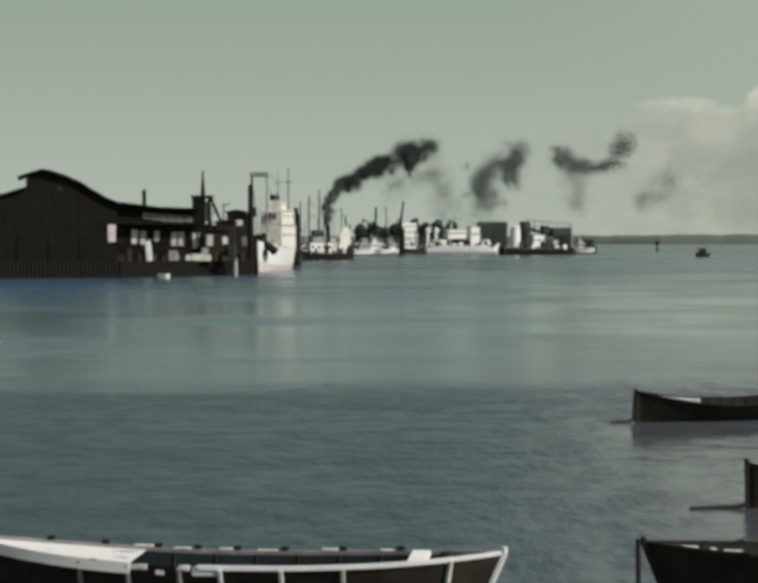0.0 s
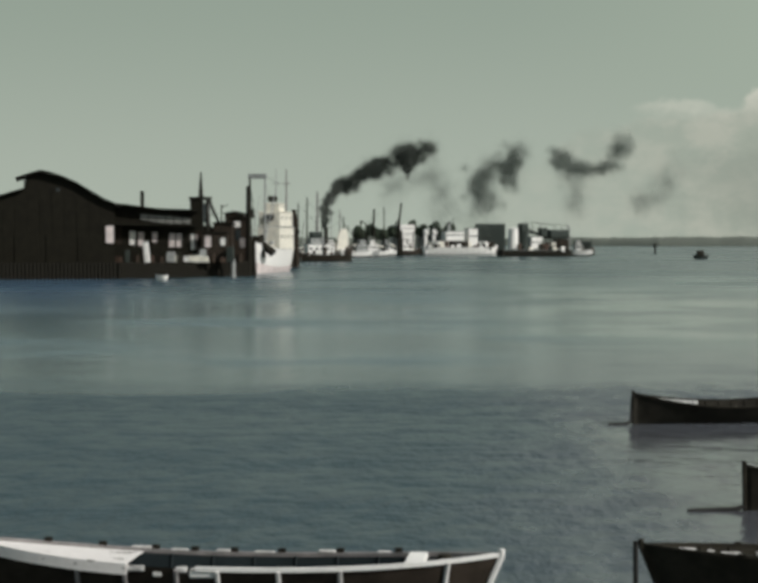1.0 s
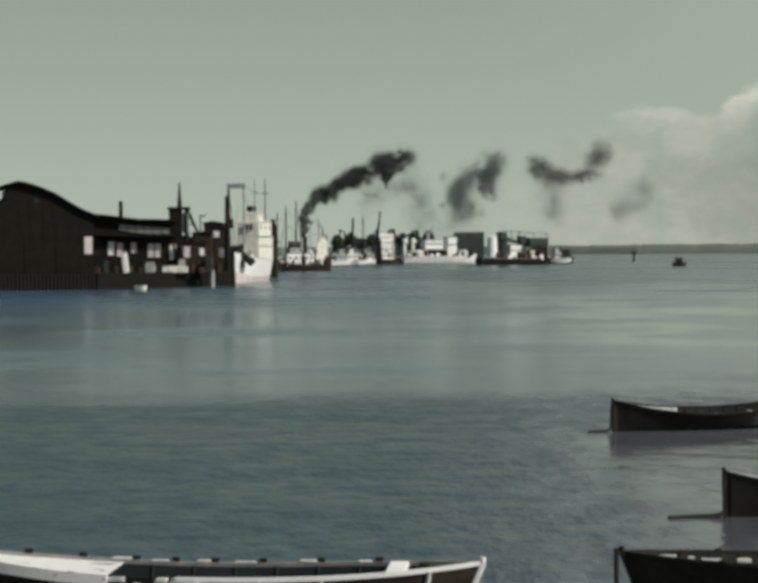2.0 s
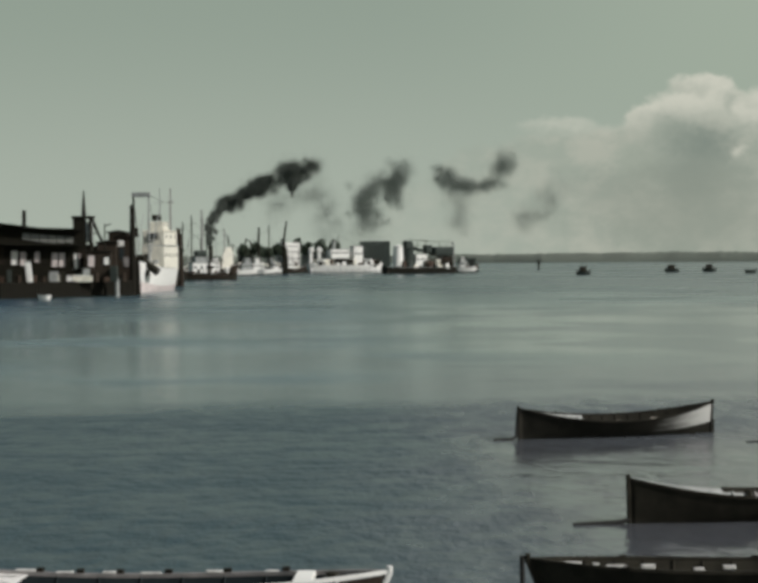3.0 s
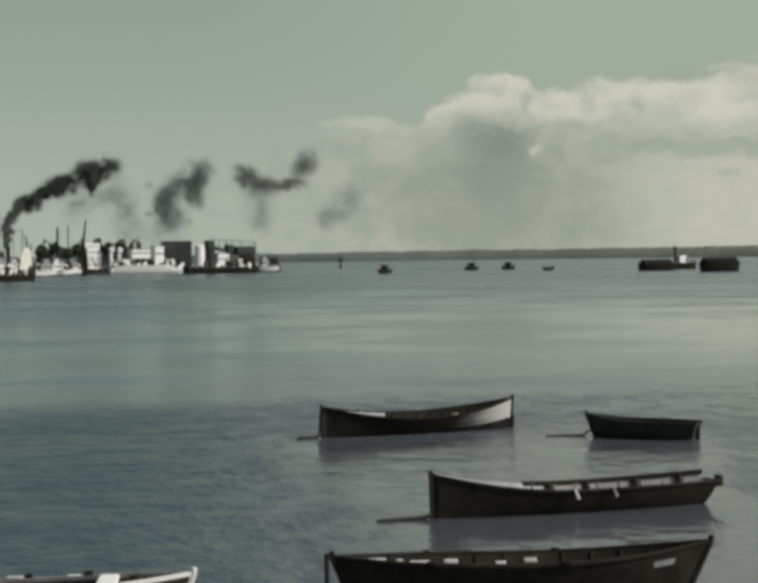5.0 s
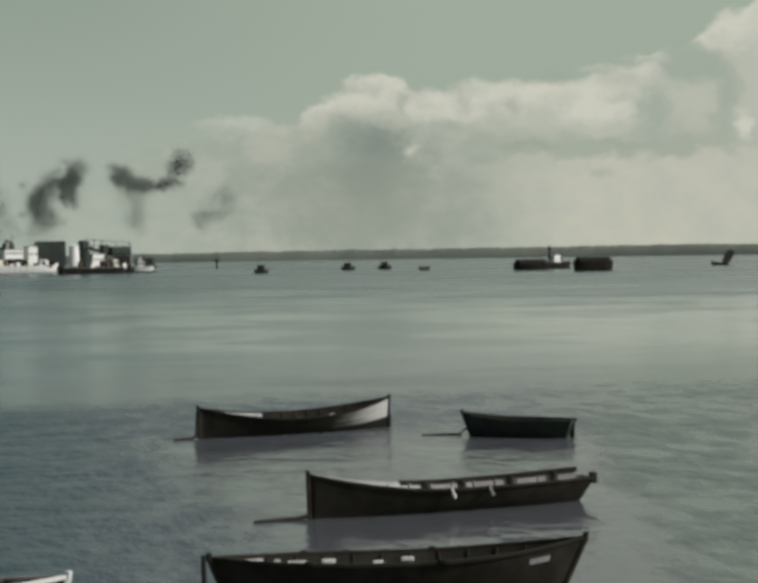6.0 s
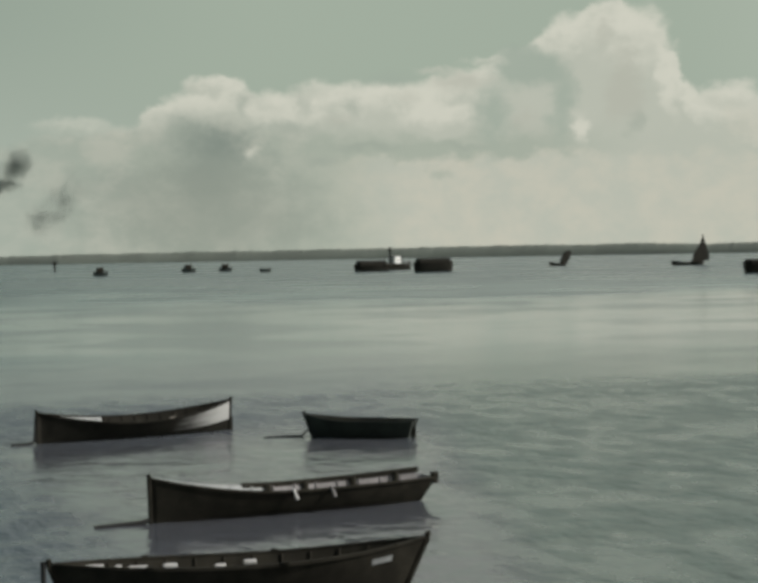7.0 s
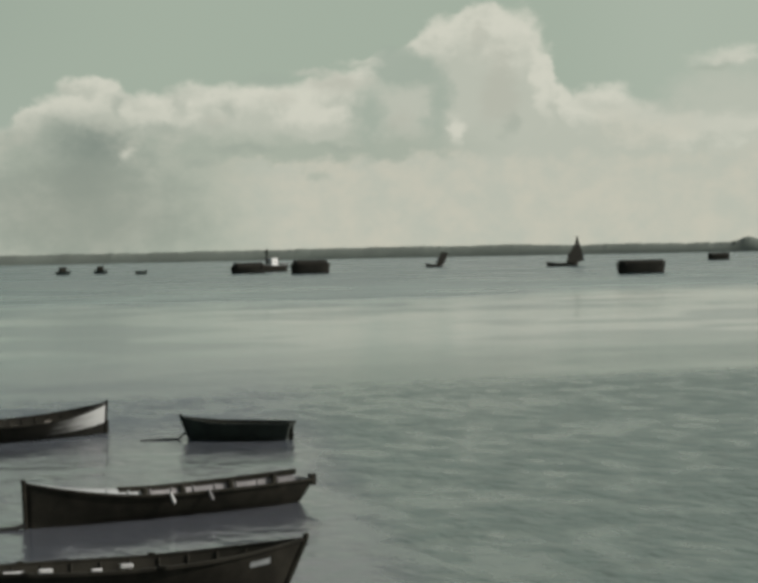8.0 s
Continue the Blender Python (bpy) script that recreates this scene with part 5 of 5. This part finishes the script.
sailing_lighter(260.9, 562, 12, 7.4, 5.3, "small boat with a dark tanned sail half lowered", True)
sailing_lighter(280.1, 505, 10, 13.0, 9.8, "long low boat with a dark tanned sail")
barge(211.4, 345, 0, 12.6, 2.4, "black barge with a low cover at anchor", hump=0.7)
barge(386.0, 574, 2, 10.2, 2.0, "small dark barge near the far shore", hump=0.8)


# ---------------------------------------------------------------- rowing boats near the quay
def rowing_boat(name, label, m, H, hull_mat, inner_mat, rail_mat, thwarts, stem_mat=None, split=None, ribs=14, rail=(0.08, 0.06), near_rail=-1.0, group="boats moored near the quay"):
    t = thing(name, m, label, "boat", group)
    part("hull", H.skin("hull", hull_mat, nu=49, nv=15), hull_mat, t)
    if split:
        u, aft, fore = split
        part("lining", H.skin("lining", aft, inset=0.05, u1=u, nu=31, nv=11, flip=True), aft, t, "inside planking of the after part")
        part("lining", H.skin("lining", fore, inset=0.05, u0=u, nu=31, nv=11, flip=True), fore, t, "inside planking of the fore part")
    else:
        part("lining", H.skin("lining", inner_mat, inset=0.05, nu=49, nv=11, flip=True), inner_mat, t, "weathered inside planking")
    part("floor", H.deck("floor", DARKWOOD, 0.32, -0.9, 0.9, inset=0.06), DARKWOOD, t)
    for side in (1, -1):
        rm = rail_mat if not isinstance(rail_mat, tuple) else rail_mat[side < 0]
        part("gunwale", H.rail("gunwale", rm, side, rail[0], rail[1], u0=near_rail if side < 0 else -1.0), rm, t)
        for i in range(ribs):
            u = -0.86 + 1.72 * i / (ribs - 1)
            bm = bmesh.new()
            pts = [H.at(u, v, side, 0.06) for v in (0.34, 0.55, 0.78, 0.97)]
            for a, b in zip(pts, pts[1:]):
                rod(bm, a, b, 0.03, 0.03, 5)
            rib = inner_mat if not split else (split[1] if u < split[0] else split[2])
            part("rib", bm, rib, t)
    for u, wdt, v in thwarts:
        x, y, z = H.at(u, v, 1, 0.05)
        part("thwart", boxed(x - wdt / 2, x + wdt / 2, -y, y, z - 0.025, z + 0.025, 0.01), WOOD, t, "bleached plank seat")
    for u, end in ((1.0, "stem"), (-1.0, "sternpost")):
        bm = bmesh.new()
        pts = [H.at(u, v, 1) for v in (0.0, 0.3, 0.6, 0.85, 1.0)]
        pts = [(p[0] + 0.03 * u, 0, p[2]) for p in pts]
        pts.append((pts[-1][0], 0, pts[-1][2] + 0.10))
        for a, b in zip(pts, pts[1:]):
            rod(bm, a, b, 0.06, 0.06, 6)
        if end == "stem" or H.transom < 0.2:
            part(end, bm, stem_mat or hull_mat, t)
        else:
            bm.free()
    return t


def tholes(t, H, us, sides=(1, -1), material=DARKWOOD, h=0.14):
    for side in sides:
        for u in us:
            x, y, z = H.at(u, 1.0, side)
            part("rowlock", boxed(x - 0.07, x + 0.07, y - 0.05, y + 0.05, z, z + h, 0.015), material, t)


# dark streaks off the bows: shade on the water built as rods
def dark_line(pts, label="dark streak of shade on the water, shaped as a rope", r=0.05):
    t = thing("dark_line", Matrix.Identity(4), label, "rope")
    bm = bmesh.new()
    for a, b in zip(pts, pts[1:]):
        rod(bm, a, b, r, r, 6)
    part("line", bm, ROPESHADE, t)


# whaler with a white quarter
def whaler():
    H = Hull(7.4, 1.7, 0.66, 0.25, 0.47, 0.43, 0.04, 0.06, 0.0, 2.3, 0.55)
    # fore lining in dark timber: shade inside that end put into the colour
    t = rowing_boat("whaler", "double-ended dark whaler with one white end", pose(12.58, 62.93, 0, 4, 0, 11.7), H, PITCH, WEATHER, DARKWOOD, [(0.45, 0.24, 0.75), (0.1, 0.24, 0.72), (-0.25, 0.24, 0.72), (-0.6, 0.24, 0.75)], split=(-0.28, GREYP, DARKWOOD))
    part("bow_panel", Hull(7.43, 1.73, 0.66, 0.25, 0.47, 0.43, 0.04, 0.06, 0.0, 2.3, 0.55).skin("bow_panel", WHITETAR, v0=0.46, v1=0.96, u0=0.05, u1=1.0, nu=26, nv=6), WHITETAR, t, "planks at one end, white fading to dark")
    part("rudder", boxed(3.66, 3.82, -0.03, 0.03, -0.2, 0.5, 0.01), TAR, t)


whaler()
dark_line([(8.93, 62.21, 0.95), (8.86, 62.08, 0.10), (8.66, 62.0, 0.02), (8.05, 61.9, 0.02)])


def dinghy():
    H = Hull(4.02, 1.4, 0.60, 0.2, 0.20, 0.0, 0.36, 0.28, 0.62, 2.2, 0.5)
    t = rowing_boat("dinghy", "small dull green-black dinghy with a square stern", place(19.66, 58.9, 145), H, DINGHYGREEN, TAR, DINGHYGREEN, [(0.3, 0.22, 0.75), (-0.25, 0.22, 0.72), (-0.75, 0.3, 0.75)], ribs=9)
    part("rudder", boxed(-2.02, -1.86, -0.03, 0.03, -0.25, 0.5, 0.01), TAR, t)


dinghy()
dark_line([(18.2, 60.0, 0.3), (17.9, 60.1, 0.03), (17.2, 60.3, 0.02), (16.6, 60.4, 0.0)], r=0.035)


def surf_boat():
    H = Hull(7.65, 1.56, 0.60, 0.25, 0.49, 0.0, 0.03, 0.42, 0.50, 2.5, 0.5)
    R = Hull(7.65, 1.56, 0.60, 0.25, 0.49, 0.15, 0.03, 0.42, 0.50, 2.5, 0.5)   # far side, its sheer rising aft
    # after lining and boarding greyer: shade on that side put into their colour
    t = rowing_boat("surf_boat", "heavy black surf boat with pale inside planking and one raised side", pose(12.58, 42.92, 0, 0, 0, 188.0), H, TAR, WEATHER, (TAR, GREYP), [(0.5, 0.26, 0.66), (0.18, 0.26, 0.62), (-0.15, 0.26, 0.62), (-0.45, 0.26, 0.64), (-0.72, 0.3, 0.7)], stem_mat=TAR, split=(0.1, DULLGREY, GREYP), ribs=12, rail=(0.07, 0.06))
    part("weather_board", R.skin("weather_board", DULLGREY, inset=0.03, v0=0.5, v1=1.0, u0=-0.97, u1=0.12, nu=25, nv=6, sides=(-1,)), DULLGREY, t, "greyer boarding under the raised rail")
    part("top_strake", R.rail("top_strake", TAR, -1, 0.13, 0.12, -0.97, 0.30, 0.0, 0.05), TAR, t, "thick dark rail along the after half of one side")
    for u in (0.12, -0.15, -0.5, -0.82):                # dark knees against the far planking
        pts = [R.at(u, v, -1, 0.10) for v in (0.45, 0.75, 1.0)]
        bm = bmesh.new()
        for a, b in zip(pts, pts[1:]):
            rod(bm, a, b, 0.085, 0.085, 6)
        part("knee", bm, TAR, t, "dark timber knee")
    part("stern_knob", boxed(-3.90, -3.74, 0.22, 0.42, 0.45, 0.74, 0.02), TAR, t)
    for u, mt in ((0.10, WEATHER), (-0.17, DULLGREY)):
        x, y, z = H.at(u, 1.0, 1)
        part("fender", rodded((x - 0.06, y + 0.08, z - 0.2), (x + 0.03, y + 0.04, z + 0.07), 0.045, 0.03), mt, t, "white rope fender over the gunwale")


surf_boat()
dark_line([(8.78, 42.38, 0.10), (8.55, 42.36, 0.04), (8.1, 42.36, 0.02), (7.4, 42.3, 0.0)], r=0.06)
dark_line([(4.70, 32.25, 1.0), (4.70, 32.2, 0.0), (4.70, 32.2, -0.8)], "dark mooring line hanging from the boat's end", 0.05)


def long_boat():
    H = Hull(6.95, 1.48, 0.84, 0.25, 0.27, 0.10, 0.60, 0.45, 0.0, 2.6, 0.5)
    t = rowing_boat("long_boat", "long black rowing boat with a raking bow", place(8.27, 31.75, -8), H, TAR, TAR, TAR, [(0.3, 0.2, 0.66), (-0.02, 0.2, 0.64), (-0.3, 0.2, 0.64), (-0.6, 0.24, 0.8)], stem_mat=TAR, ribs=12)
    tholes(t, H, (0.2, -0.5), h=0.06)
    # sunlit spots inside the boat, put in as small white boards
    for u, w, v in ((-0.80, 0.46, 0.93), (-0.65, 0.12, 0.90), (-0.54, 0.36, 0.87), (-0.37, 0.26, 0.88), (-0.10, 0.20, 0.83), (0.06, 0.24, 0.88)):
        x, y, z = H.at(u, v, 1, 0.09)
        part("sunlit_patch", boxed(x - w / 2, x + w / 2, y - 0.08, y - 0.02, z - 0.05, z + 0.035, 0.02), WEATHER, t, "white board for a sunlit patch inside the planking")
    part("name_board", Hull(6.97, 1.51, 0.84, 0.25, 0.27, 0.10, 0.60, 0.45, 0.0, 2.6, 0.5).skin("name_board", GREYP, v0=0.78, v1=0.87, u0=0.68, u1=0.80, nu=8, nv=3, sides=(-1,)), GREYP, t, "pale painted bar at the bow")


long_boat()


def lighter():
    H = Hull(9.8, 1.62, 0.72, 0.35, 0.22, 0.36, 0.50, 0.10, 0.0, 3.2, 0.45)
    t = rowing_boat("pulling_lighter", "long dark lighter with white rails, white end deck and pale timbers", place(-2.70, 31.75, -6.5), H, TARBROWN, BLUEGREY, (DULLGREY, WHITEP), [(0.3, 0.26, 0.7), (0.0, 0.26, 0.7), (-0.18, 0.26, 0.7)], stem_mat=WHITEP, ribs=12, rail=(0.09, 0.075), near_rail=-0.08)
    tholes(t, H, (0.62, 0.4, 0.18, 0.0, -0.15, -0.3, -0.5, -0.7), (1,), h=0.11)
    for u in (-0.52, -0.34, -0.15, 0.0, 0.22, 0.44, 0.82):
        bm = bmesh.new()
        pts = [H.at(u, v, -1) for v in (0.35, 0.6, 0.8, 0.98)]
        pts = [(p[0], p[1] - 0.03, p[2]) for p in pts]
        for a, b in zip(pts, pts[1:]):
            rod(bm, a, b, 0.045, 0.045, 5)
        part("rubbing_timber", bm, DULLGREY if u < -0.1 else WEATHER, t, "pale upright fender timber")
    for i, u in enumerate((0.57, 0.36, 0.13, -0.04, -0.20, -0.34)):   # pale pads beside the rowlocks
        x, y, z = H.at(u, 1.0, 1)
        part("rowlock_pad", boxed(x - 0.14 - 0.06 * (i % 3), x + 0.12, y - 0.07, y + 0.03, z + 0.02, z + 0.06 + 0.02 * (i % 2), 0.02), WEATHER, t)
    # end deck and upper strake, white paint flaking towards the middle of the boat
    part("end_deck", H.deck("end_deck", FLAKING, 0.985, -1.0, -0.34, inset=0.04), FLAKING, t, "white-painted end deck")
    part("top_strake", H.rail("top_strake", FLAKING, -1, 0.14, 0.20, -1.0, -0.33, -0.06, 0.05, 17), FLAKING, t, "thick white upper plank")
    for u, w, v in ((-0.30, 0.34, 0.97), (-0.22, 0.16, 0.9), (-0.13, 0.20, 0.99)):
        x, y, z = H.at(u, v, -1)
        part("rail_stub", boxed(x - w / 2, x + w / 2, y - 0.02, y + 0.10, z - 0.06, z + 0.03, 0.02), WEATHER, t, "broken white piece of rail")
    x, y, z = H.at(-0.05, 0.98, -1)
    part("knee_board", boxed(x - 0.26, x + 0.2, y, y + 0.16, z - 0.14, z + 0.02, 0.03), WHITEP, t, "white board at the end of the rail")
    x, y, z = H.at(0.70, 0.98, 1, 0.05)
    part("cross_beam", boxed(x - 0.17, x + 0.17, -y, y, z - 0.04, z + 0.07, 0.02), WHITEP, t, "white cross beam")
    part("bow_sheet", H.deck("bow_sheet", DULLGREY, 0.88, 0.76, 0.98, inset=0.05), DULLGREY, t, "worn grey planking in the bow")
    x, y, z = H.at(0.80, 0.95, 1, 0.05)
    part("samson_post", rodded((x, 0.05, z - 0.3), (x + 0.02, 0.05, z + 0.12), 0.13, 0.11, 10), TAR, t)


lighter()
